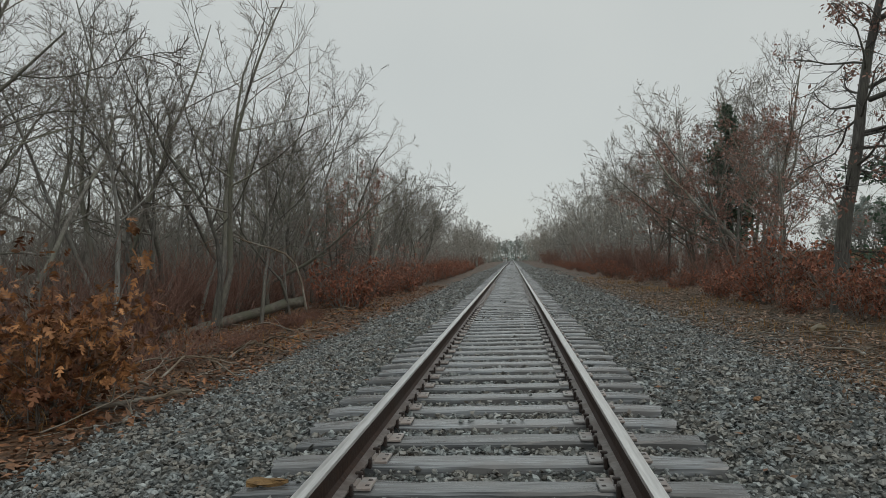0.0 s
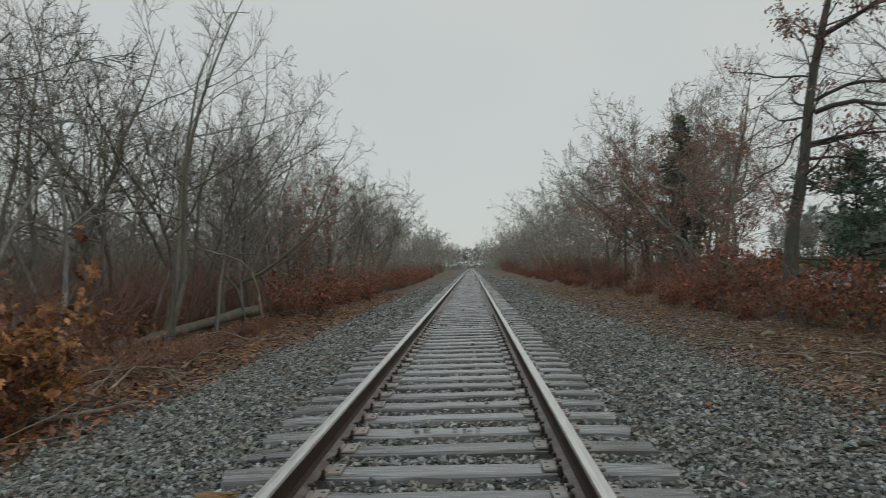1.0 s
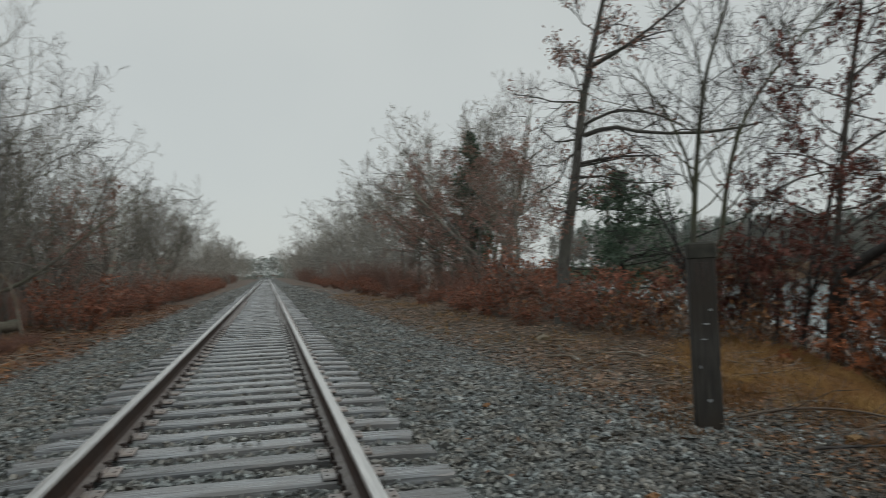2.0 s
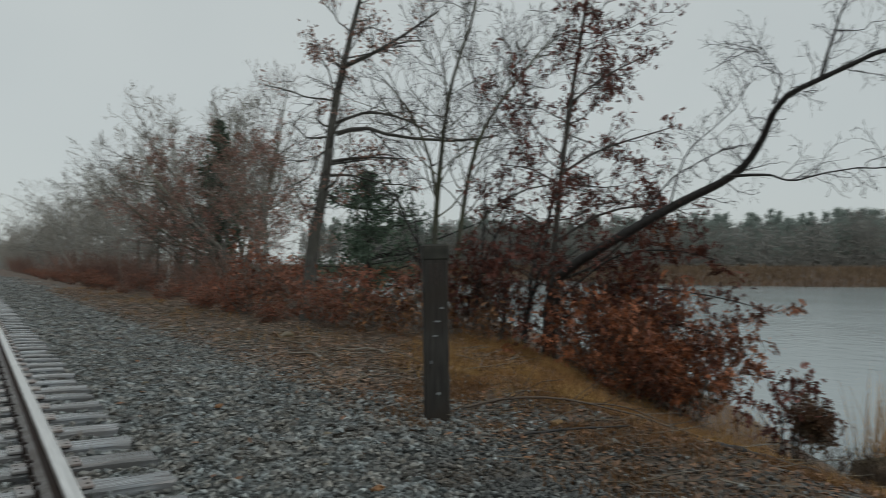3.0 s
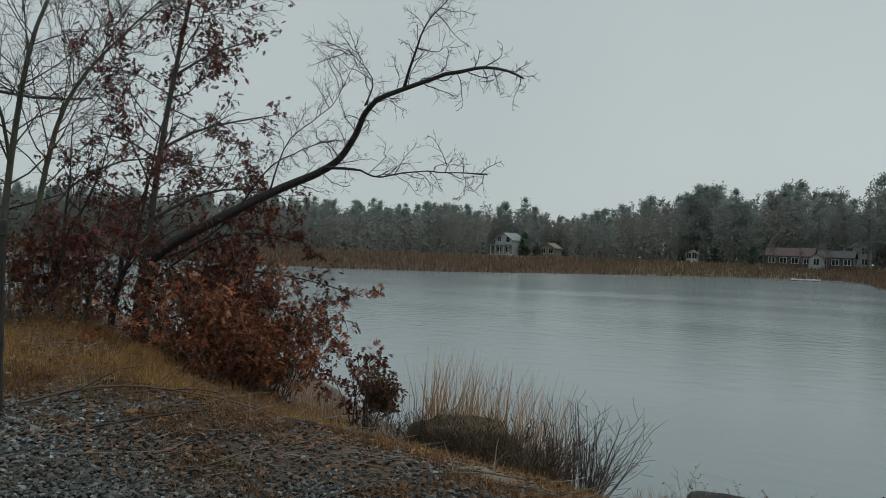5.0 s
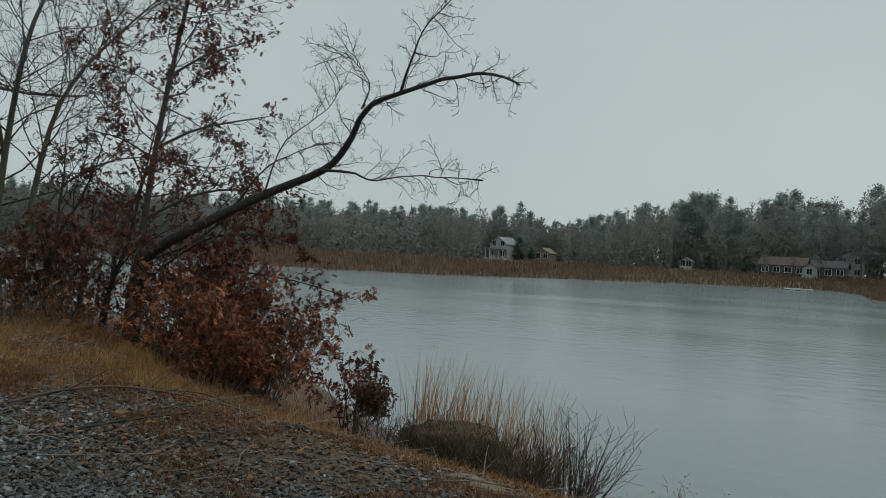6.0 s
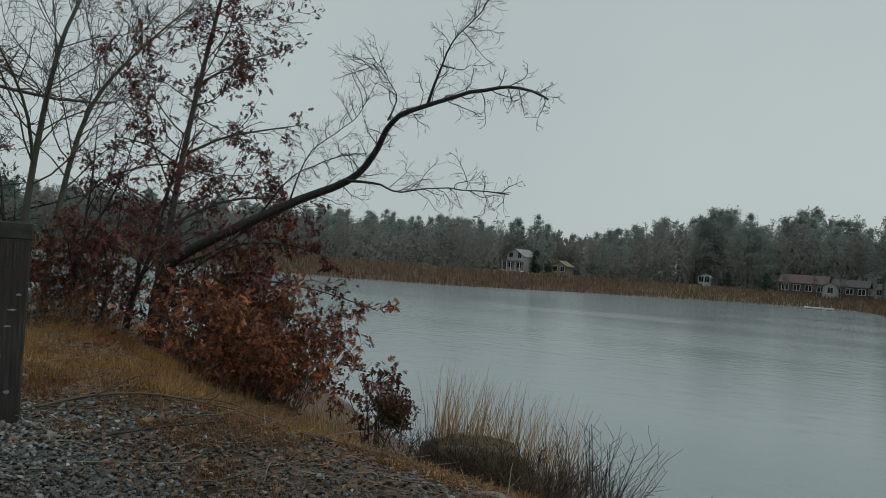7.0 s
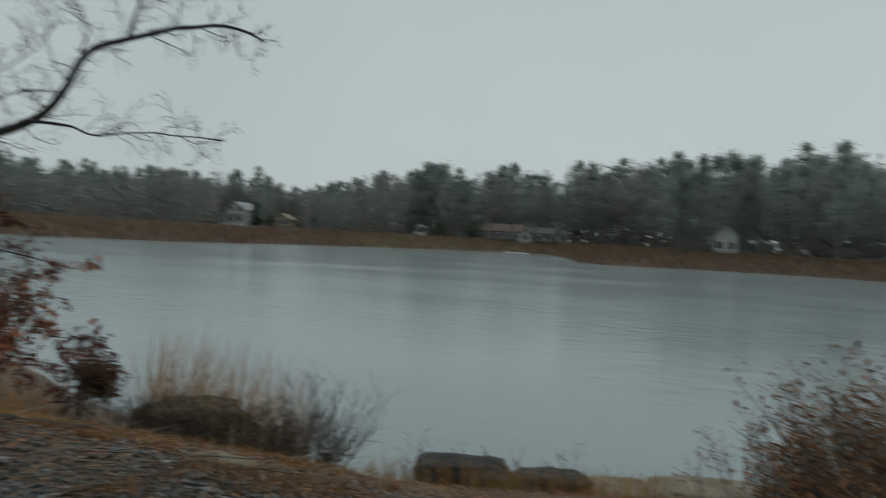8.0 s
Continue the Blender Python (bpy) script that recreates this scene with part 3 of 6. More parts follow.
def plant(name, meshes, x, y, turn=0.0, scale=1.0, label="", category="tree", group="", z=None, tilt=0.0):
    z = ground_z(x, y) if z is None else z
    ob = thing(name, label, category, group, m=pose(x, y, z, tilt, 0, turn) @ Matrix.Scale(scale, 4))
    for me_ in meshes:
        under(me_.name.split(".")[0], me_, ob)
    return ob


def grove(name, sets, spots, label, category="woods"):
    """Many far trees as one object: spots are (set number, x, y, turn, scale)."""
    vs, groups, mats_, o = [], [], [], 0
    for k, x, y, turn, sc in spots:
        m4 = np.array(pose(x, y, ground_z(x, y), 0, 0, turn) @ Matrix.Scale(sc, 4))
        for me_ in sets[k]:
            co = np.empty(len(me_.vertices) * 3, dtype=np.float32)
            me_.vertices.foreach_get("co", co)
            q = np.empty(len(me_.loops), dtype=np.int32)
            me_.loops.foreach_get("vertex_index", q)
            vs.append(co.reshape(-1, 3) @ m4[:3, :3].T + m4[:3, 3])
            m_ = me_.materials[-1]
            if m_ not in mats_:
                mats_.append(m_)
            groups.append((q.reshape(-1, 4) + o, mats_.index(m_)))
            o += len(vs[-1])
    return tagged(new(name, arrays_mesh(name, np.concatenate(vs), groups, mats_)), label, category, kind="stuff")


def conifer_meshes(seed, H, spread, whorls, per, tuft, mats, size=0.35, t0=0.12, ragged=0.25):
    """A conifer: tapered trunk, drooping boughs, and needle sprays as many small folded blades."""
    rng = np.random.default_rng(seed)
    P0, R0 = shoots(rng, np.zeros((1, 3)), np.array([[0.0, 0, 1]]), np.array([H]), np.array([H * 0.018 + 0.03]), 9, 0.01, 0, 0.1)
    P0[:, 0, 2] = -0.3
    k = whorls * per
    t = np.repeat(np.linspace(t0, 0.97, whorls), per) + rng.normal(0, 0.012, k)
    s = np.stack([rng.normal(0, 0.02, k), rng.normal(0, 0.02, k), t * H], 1)
    a = rng.uniform(0, 2 * np.pi, k)
    prof = np.minimum(1.0, (1.02 - t) * 1.9) * (0.55 + 0.45 * np.minimum(1, t / 0.35))
    L = spread * prof * rng.uniform(1 - ragged, 1 + ragged, k)
    d = np.stack([np.cos(a), np.sin(a), np.full(k, 0.05) + 0.5 * np.maximum(t - 0.6, 0)], 1)
    P1, R1 = shoots(rng, s, d, L, 0.005 + 0.007 * L, 3, 0.12, 0.12, 0.3)
    pts = along(rng, P1, tuft, 0.2, 0.05 * spread)
    lv = leaves(rng, pts, size, False, droop=-0.1)
    wood = joined([tubes(P0, R0, 6), ribbons(P1, R1)])
    return [arrays_mesh("trunk", wood[0], [(wood[1], 0)], [mats[0]]), arrays_mesh("crown", lv[0], [(lv[1], 0)], [mats[1]], smooth=False)]


def shrub_meshes(seed, height_, width, stems, leaf, leaf_size, leaf_mat, lobed=False, twig_mat=None, branches=5, stem_r=0.012, low=0.15, fine=False, clump=1):
    """A many-stemmed shrub with leaves."""
    rng = np.random.default_rng(seed)
    a = rng.uniform(0, 2 * np.pi, stems)
    rad = np.sqrt(rng.random(stems)) * width * 0.5
    s = np.stack([np.cos(a) * rad * 0.5, np.sin(a) * rad * 0.5, np.full(stems, -0.06)], 1)
    tilt_ = rad / max(width * 0.5, 1e-3) * width / height_ * 0.55
    d = np.stack([np.cos(a) * tilt_, np.sin(a) * tilt_, np.ones(stems)], 1) + rng.normal(0, 0.1, (stems, 3))
    P0, R0 = shoots(rng, s, d, height_ * rng.uniform(0.55, 1.1, stems), np.full(stems, stem_r), 5, 0.09, 0.1, 0.3)
    P1, R1 = shoots(rng, *sprout(rng, P0, R0, branches, low, 1.0, 46, 0.42, 0.6, 0.2, 0.003), 4 if fine else 3, 0.14, 0.25, 0.5)
    wood = joined([tubes(P0, R0, 4 if fine else 3), tubes(P1, R1, 3) if fine else ribbons(P1, R1)])
    out = [arrays_mesh("stem", wood[0], [(wood[1], 0)], [twig_mat or M_twig])]
    if leaf:
        lv = leaves(rng, clumped(rng, P1, leaf, clump, 0.15, leaf_size * 0.75) if clump > 1 else along(rng, P1, leaf, 0.1, 0.04), leaf_size, lobed)
        out.append(arrays_mesh("foliage", lv[0], [(lv[1], 0)], [leaf_mat], smooth=False))
    return out


rnd = random.Random(7)

# near woods on the inland side: bare grey trees, two rows and deeper
bare = [tree_meshes(100 + i, 8.4, 0.06 + 0.010 * (i % 4), limbs=17, branches=8, twigs=7, t0=0.3, lean=((i % 5 - 2) * 0.11, (i % 3 - 1) * 0.1), forks=1 + (i % 3 == 0) + (i % 5 == 2), ratio=0.46,
                    spread=58, twig_r=0.0047, wobble=0.15, up=0.1, crook=1.5, lift=0.6) for i in range(9)]
BARE = "bare leafless tree with grey bark and fine twigs"
for i in range(38):
    y = 8.5 + 1.25 * i + rnd.uniform(-0.5, 0.5)
    x = -(6.3 + rnd.random() ** 1.5 * 4.5)
    plant("bare_tree", bare[i % 9], x, y, rnd.uniform(0, 360), rnd.uniform(0.8, 1.02), BARE, group="bare trees of the wood")
for i in range(7):
    x, y = -(8.0 + 5.5 * rnd.random()), 9 + 8 * rnd.random()
    plant("bare_tree", bare[(i * 2) % 9], x, y, rnd.uniform(0, 360), rnd.uniform(0.85, 1.1), BARE, group="bare trees of the wood")
thin = [tree_meshes(140 + i, 6.4, 0.042, limbs=11, branches=6, twigs=5, t0=0.22, forks=1 + i % 2, ratio=0.42, far=True, twig_r=0.005, wobble=0.12, crook=1.4, lift=0.5, lean=((i - 1.5) * 0.12, 0.05)) for i in range(4)]
for i in range(36):
    x, y = -(6.0 + rnd.random() * 14), 7 + rnd.random() * 50
    plant("sapling", thin[i % 4], x, y, rnd.uniform(0, 360), rnd.uniform(0.6, 1.25), "thin leafless sapling in the wood", "tree", "saplings of the wood")
pale = [tree_meshes(160 + i, 7.5, 0.055, limbs=10, branches=6, twigs=6, t0=0.35, ratio=0.36, twig_r=0.005, wobble=0.07, mats=(M_lichen, M_twig)) for i in range(2)]
for i, (x, y, sc) in enumerate(((-6.9, 12.4, 1.0), (-8.3, 14.5, 1.05), (-6.6, 21.5, 0.9), (-7.6, 24.5, 1.1), (-6.3, 28.0, 1.0), (-7.4, 17.0, 0.8))):
    plant("pale_sapling", pale[i % 2], x, y, rnd.uniform(0, 360), sc, "slim young tree with pale lichen-grey bark", "tree", "pale saplings of the wood")
for i in range(16):
    x, y = -(6.2 + rnd.random() * 1.8), 8.5 + rnd.random() * 15
    plant("sapling", thin[i % 4], x, y, rnd.uniform(0, 360), rnd.uniform(0.18, 0.4), "thin leafless sapling in the wood", "tree", "saplings of the wood")
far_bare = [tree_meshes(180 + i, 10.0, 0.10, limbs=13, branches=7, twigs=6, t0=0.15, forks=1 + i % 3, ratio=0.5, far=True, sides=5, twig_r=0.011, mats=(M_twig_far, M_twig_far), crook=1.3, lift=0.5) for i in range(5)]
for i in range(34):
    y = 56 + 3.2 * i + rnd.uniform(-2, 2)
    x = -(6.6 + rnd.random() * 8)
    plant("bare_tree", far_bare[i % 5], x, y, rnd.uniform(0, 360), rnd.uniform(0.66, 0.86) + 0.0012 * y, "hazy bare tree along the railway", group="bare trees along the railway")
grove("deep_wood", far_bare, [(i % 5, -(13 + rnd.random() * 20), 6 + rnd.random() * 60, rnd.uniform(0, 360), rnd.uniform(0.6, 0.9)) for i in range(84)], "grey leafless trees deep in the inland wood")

# lake side, along the railway
for i in range(17):
    y = 25 + 1.7 * i + rnd.uniform(-0.8, 0.8)
    x = 9.6 + rnd.random() * 4.0
    plant("bare_tree", bare[(i * 4) % 9] if y < 38 else far_bare[i % 5], x, y, rnd.uniform(0, 360), rnd.uniform(0.92, 1.05) if y < 29 else rnd.uniform(1.22, 1.4) if y < 38 else rnd.uniform(0.96, 1.14), BARE, group="bare trees of the shore")
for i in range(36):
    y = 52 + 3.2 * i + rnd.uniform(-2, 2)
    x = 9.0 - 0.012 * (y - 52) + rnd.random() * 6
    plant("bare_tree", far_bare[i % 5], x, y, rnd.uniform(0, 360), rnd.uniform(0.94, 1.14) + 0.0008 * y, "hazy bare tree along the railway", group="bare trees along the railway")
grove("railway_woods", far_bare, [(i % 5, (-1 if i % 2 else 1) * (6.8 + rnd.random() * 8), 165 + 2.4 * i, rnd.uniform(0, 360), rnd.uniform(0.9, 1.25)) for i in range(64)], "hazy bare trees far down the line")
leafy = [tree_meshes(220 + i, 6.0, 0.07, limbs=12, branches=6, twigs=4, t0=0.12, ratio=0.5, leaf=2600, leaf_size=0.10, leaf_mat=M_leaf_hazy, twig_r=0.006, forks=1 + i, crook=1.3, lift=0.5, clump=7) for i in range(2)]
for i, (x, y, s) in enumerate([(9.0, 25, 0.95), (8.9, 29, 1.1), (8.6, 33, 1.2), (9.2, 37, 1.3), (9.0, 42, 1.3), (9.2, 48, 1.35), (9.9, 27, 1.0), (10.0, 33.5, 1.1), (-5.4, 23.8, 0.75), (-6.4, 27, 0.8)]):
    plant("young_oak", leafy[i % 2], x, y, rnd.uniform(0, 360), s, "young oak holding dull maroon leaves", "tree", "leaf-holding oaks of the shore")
spruce = conifer_meshes(5, 8.2, 1.5, 26, 6, 5200, (M_bark_dark, M_needle), size=0.22)
plant("spruce_tree", spruce, 10.3, 34.8, 0, 1.0, "dark green spruce among bare trees")
cedar = conifer_meshes(6, 3.7, 2.0, 13, 6, 5200, (M_bark_dark, M_needle), size=0.15, ragged=0.75)
plant("cedar_tree", cedar, 9.4, 17.6, 40, 1.0, "ragged dark green cedar on the bank")

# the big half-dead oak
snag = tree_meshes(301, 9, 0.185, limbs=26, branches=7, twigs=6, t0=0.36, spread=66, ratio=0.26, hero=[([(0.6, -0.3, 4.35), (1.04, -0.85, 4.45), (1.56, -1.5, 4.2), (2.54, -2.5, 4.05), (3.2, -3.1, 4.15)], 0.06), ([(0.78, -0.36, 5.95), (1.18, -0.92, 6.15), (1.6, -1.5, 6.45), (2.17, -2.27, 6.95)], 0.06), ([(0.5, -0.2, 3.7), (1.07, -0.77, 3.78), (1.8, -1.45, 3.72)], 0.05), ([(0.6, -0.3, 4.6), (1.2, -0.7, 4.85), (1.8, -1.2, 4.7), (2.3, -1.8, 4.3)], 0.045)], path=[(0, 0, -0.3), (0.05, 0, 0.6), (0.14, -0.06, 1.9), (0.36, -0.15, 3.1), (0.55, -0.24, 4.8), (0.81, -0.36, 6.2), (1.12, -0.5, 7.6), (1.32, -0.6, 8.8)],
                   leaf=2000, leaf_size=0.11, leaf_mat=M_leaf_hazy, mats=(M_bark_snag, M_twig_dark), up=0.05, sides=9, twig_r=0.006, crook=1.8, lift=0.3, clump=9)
plant("old_oak", snag, 6.89, 15.89, 0, 1.0, "tall half-dead oak with rugged grey bark and few leaves", z=ground_z(6.89, 15.89))
# the pair of pale trunks behind the post
b1 = tree_meshes(311, 8, 0.075, limbs=28, branches=8, twigs=7, hero=[([(0.1, -0.05, 2.6), (-0.2, -0.2, 3.5), (-0.7, -0.3, 4.3), (-1.3, -0.3, 4.9)], 0.035)], t0=0.25, spread=52, ratio=0.36, path=[(0, 0, -0.3), (0.06, 0, 1.7), (0.18, -0.1, 3.6), (0.3, -0.3, 5.0), (0.75, -0.5, 6.6), (0.85, -0.6, 7.8)], mats=(M_birch, M_twig_dark), twig_r=0.005, crook=1.6, lift=0.45)
plant("pale_tree", b1, 8.39, 12.86, 0, 1.0, "slender tree with pale lichen-covered bark", group="pale trees on the bank")
b2 = tree_meshes(312, 7, 0.065, limbs=26, branches=8, twigs=7, hero=[([(0.08, -0.05, 1.4), (0.6, -0.5, 2.4), (1.4, -1.2, 2.9), (2.2, -1.9, 2.7)], 0.03)], t0=0.25, spread=55, ratio=0.4, path=[(0, 0, -0.3), (0.1, -0.05, 1.6), (0.35, -0.2, 3.4), (0.7, -0.45, 4.4), (1.3, -0.9, 5.4), (1.7, -1.2, 6.0)], mats=(M_birch, M_twig_dark), twig_r=0.005, crook=1.6, lift=0.45)
plant("pale_tree", b2, 8.75, 12.62, 0, 1.0, "slender leaning tree with pale lichen-covered bark", group="pale trees on the bank")
# the leafy oak on the water's edge
oak = tree_meshes(321, 7, 0.07, limbs=40, branches=7, twigs=5, t0=0.2, spread=76, ratio=0.26, hero=[([(0.0, -0.1, 1.6), (0.3, -0.8, 1.9), (0.6, -1.5, 2.5), (0.7, -2.0, 2.7)], 0.03), ([(0.1, -0.2, 3.4), (0.5, -0.6, 3.75), (0.95, -1.0, 3.95), (1.35, -1.35, 4.1)], 0.028), ([(0.2, -0.4, 4.6), (0.6, -0.75, 5.0), (1.1, -1.15, 5.3)], 0.025), ([(0.05, -0.15, 2.3), (0.6, -0.7, 2.75), (1.2, -1.3, 2.85), (1.5, -1.6, 2.7)], 0.028), ([(0.1, -0.2, 3.2), (-0.2, 0.2, 3.5), (-0.5, 0.6, 3.6)], 0.022)], path=[(0, 0, -0.4), (0.0, -0.05, 1.4), (0.08, -0.2, 3.3), (0.2, -0.42, 5.0), (0.35, -0.65, 6.6), (0.45, -0.8, 7.8)],
                  leaf=16500, leaf_size=0.092, leaf_mat=M_leaf_dark, lobed=True, mats=(M_bark_oak, M_twig_dark), up=0.1, twig_r=0.004, crook=1.6, lift=0.5, clump=12, bare_top=0.9)
plant("shore_oak", oak, 8.5, 9.35, 0, 1.0, "oak with dark wet bark still holding maroon leaves", z=-0.75)
dark_sapling = tree_meshes(331, 4.2, 0.045, limbs=12, branches=6, twigs=5, t0=0.2, forks=2, ratio=0.42, mats=(M_bark_dark, M_twig_dark), twig_r=0.004, wobble=0.1, crook=1.6, lift=0.5)
for x, y, sc, tn in ((7.75, 10.5, 0.85, 0), (8.1, 10.1, 0.7, 130), (7.5, 11.3, 0.9, 220), (8.2, 9.7, 1.0, 60)):
    plant("dark_sapling", dark_sapling, x, y, tn, sc, "slim leafless sapling with dark wet bark", "tree", "dark saplings beside the shore oak")
# the leaning tree that reaches over the water
def leaning_tree():
    rng = np.random.default_rng(33)
    x0, y0, z0 = 8.4, 9.25, -0.9
    main = smooth_path([(8.4, 9.25, -1.2), (8.38, 9.2, 0.2), (8.28, 9.0, 0.72), (8.25, 8.7, 1.04), (8.61, 7.91, 1.56), (9.0, 6.99, 2.07), (9.16, 6.25, 2.4), (9.08, 5.81, 2.8), (8.92, 5.5, 3.16),
                        (8.88, 4.92, 3.37), (8.91, 4.19, 3.53), (8.83, 3.6, 3.54), (8.7, 3.12, 3.34)], 40)
    low = smooth_path([(9.1, 6.35, 2.36), (8.98, 5.7, 2.3), (8.86, 5.24, 2.18), (8.86, 4.63, 2.25), (8.83, 4.04, 2.21), (8.72, 3.55, 2.17)], 18)
    top = smooth_path([(8.88, 4.92, 3.37), (8.78, 4.72, 3.78), (8.70, 4.47, 4.2), (8.66, 4.12, 4.45), (8.6, 3.9, 4.8)], 14)
    back = smooth_path([(8.75, 7.6, 1.78), (8.8, 7.1, 2.35), (8.85, 6.5, 2.6), (8.95, 6.1, 2.75)], 12)
    back2 = smooth_path([(8.9, 7.2, 1.95), (8.8, 6.8, 2.7), (8.9, 6.2, 3.15), (8.9, 5.9, 3.5)], 12)
    rise = smooth_path([(8.98, 5.6, 3.2), (9.02, 5.5, 3.55), (8.9, 5.7, 3.85), (8.75, 5.95, 4.0)], 12)
    wood, fine = [], []
    for P, r0, r1, cnt, tw, s0 in ((main, 0.15, 0.012, 34, 7, 0.42), (low, 0.026, 0.007, 16, 6, 0.3), (top, 0.026, 0.006, 20, 7, 0.15), (rise, 0.016, 0.005, 12, 7, 0.2), (back, 0.022, 0.006, 14, 7, 0.2), (back2, 0.018, 0.005, 14, 7, 0.2)):
        P = P + rng.normal(0, 0.012, P.shape) * np.linspace(0, 1, len(P))[:, None]
        R = np.interp(np.linspace(0, 1, len(P)), [0, 0.25, 0.55, 1], [r0, r0 * 0.56, r0 * 0.33, r1])
        wood.append(tubes(P[None], R[None], 7))
        n = len(P)
        k = int(s0 * n)
        S, D, L, Rr = sprout(rng, P[None, k:], R[None, k:], cnt, 0.0, 1.0, 52, 0.3, 0.45, 0.12, 0.006)
        L = rng.uniform(0.25, 0.72, len(L))
        P1, R1 = shoots(rng, S, D, L, np.minimum(Rr, 0.0075), 8, 0.3, -0.02, 0.4)
        P2, R2 = shoots(rng, *sprout(rng, P1, R1, tw, 0.1, 1.0, 48, 0.55, 0.55, 0.0, 0.003), 6, 0.28, 0.0, 0.5)
        P3, R3 = shoots(rng, *sprout(rng, P2, R2, 2, 0.2, 1.0, 45, 0.6, 0.6, 0.0, 0.0025), 4, 0.2, 0.0, 0.6)
        fine += [tubes(P1, R1, 4), tubes(P2, R2, 3), tubes(P3, R3, 3)]
    o = np.array([x0, y0, z0])
    v, f = joined(wood)
    v2, f2 = joined(fine)
    ob = thing("leaning_tree", "bare dark tree leaning far out over the water", "tree", m=pose(x0, y0, z0))
    under("trunk", arrays_mesh("trunk", v - o, [(f, 0)], [M_bark_dark]), ob)
    under("crown", arrays_mesh("crown", v2 - o, [(f2, 0)], [M_bark_dark]), ob)


leaning_tree()


# ---- track ----
def rail_profile():
    h = [(0.0, 0.0), (0.076, 0.0), (0.076, 0.011), (0.03, 0.024), (0.0095, 0.042), (0.0085, 0.122), (0.034, 0.137), (0.037, 0.160), (0.031, 0.172), (0.0, 0.1745)]
    return h[1:] + [(-a, b) for a, b in reversed(h[1:-1])]


def rail(x, parent):
    prof = rail_profile()
    ys = np.concatenate([np.linspace(-12, 40, 14), np.linspace(60, 420, 10)])
    k = len(prof)
    v = np.array([[(x + a, y, b + 0.018) for a, b in prof] for y in ys]).reshape(-1, 3)
    idx = np.arange(len(v)).reshape(len(ys), k)
    nxt = np.roll(idx, -1, axis=1)
    q = np.stack([idx[:-1], nxt[:-1], nxt[1:], idx[1:]], -1)
    top = [j for j in range(k) if min(prof[j][1], prof[(j + 1) % k][1]) >= 0.159]
    foot = [j for j in range(k) if max(prof[j][1], prof[(j + 1) % k][1]) <= 0.0245]
    rest = [j for j in range(k) if j not in top and j not in foot]
    me_ = arrays_mesh("rail", v, [(q[:, rest].reshape(-1, 4), 0), (q[:, top].reshape(-1, 4), 1), (q[:, foot].reshape(-1, 4), 2)], [M_rail, M_head, M_foot], smooth=False)
    return under("rail", me_, parent, "rust-brown steel rail with worn bright head")


def tie_mesh(seed, length=2.6):
    """A weathered timber with uneven, split top and rounded edges."""
    rng = np.random.default_rng(seed)
    n, w, h = 15, 0.106 * rng.uniform(0.92, 1.06), 0.17
    xs = np.linspace(-length / 2, length / 2, n)
    prof = [(-w, -h), (-w, -0.014), (-w + 0.014, 0.0), (-w * 0.35, 0.0), (w * 0.3, 0.0), (w - 0.014, 0.0), (w, -0.014), (w, -h)]
    v = []
    for i, x in enumerate(xs):
        for a, b in prof:
            v.append((x + rng.normal(0, 0.012 if i in (0, n - 1) else 0.004), a + rng.normal(0, 0.003), b + (rng.normal(0, 0.0025) if b > -0.1 else 0) - (0.01 if i in (0, n - 1) and b > -0.1 else 0)))
    k = len(prof)
    idx = np.arange(n * k).reshape(n, k)
    q = np.stack([idx[:-1, :-1], idx[1:, :-1], idx[1:, 1:], idx[:-1, 1:]], -1).reshape(-1, 4)
    ends = np.array([list(idx[0, ::-1]), list(idx[-1])])
    return arrays_mesh("tie", np.array(v), [(q, 0), (ends, 0)], [M_tie], smooth=False)


def plate_mesh():
    bm = bmesh.new()
    box(bm, -0.175, 0.175, -0.095, 0.095, 0.0, 0.016, 0.003)
    box(bm, -0.1, -0.079, -0.095, 0.095, 0.016, 0.028)
    box(bm, 0.079, 0.1, -0.095, 0.095, 0.016, 0.028)
    for x in (-0.15, 0.15):
        for y in (-0.045, 0.045):
            box(bm, x - 0.011, x + 0.011, y - 0.011, y + 0.011, 0.0165, 0.0175)
    me_ = bpy.data.meshes.new("tie_plate")
    bm.to_mesh(me_)
    bm.free()
    me_.materials.append(M_plate)
    me_.materials.append(M_spike)
    for p in me_.polygons:
        if 0.0160 < p.center.z < 0.0178 and abs(p.center.x) > 0.13 and abs(p.center.x) < 0.165 and abs(abs(p.center.y) - 0.045) < 0.02:
            p.material_index = 1
    return me_


def spike_mesh():
    bm = bmesh.new()
    box(bm, -0.008, 0.008, -0.008, 0.008, -0.03, 0.035)
    box(bm, -0.026, 0.014, -0.014, 0.014, 0.032, 0.046, 0.004)
    me_ = bpy.data.meshes.new("spike")
    bm.to_mesh(me_)
    bm.free()
    me_.materials.append(M_spike)
    return me_


def anchor_mesh():
    bm = bmesh.new()
    box(bm, -0.085, 0.085, -0.014, 0.014, -0.035, -0.012, 0.004)
    box(bm, -0.1, -0.078, -0.022, 0.022, -0.045, 0.022, 0.005)
    box(bm, 0.078, 0.095, -0.018, 0.018, -0.04, 0.02, 0.004)
    me_ = bpy.data.meshes.new("rail_anchor")
    bm.to_mesh(me_)
    bm.free()
    me_.materials.append(M_spike)
    return me_


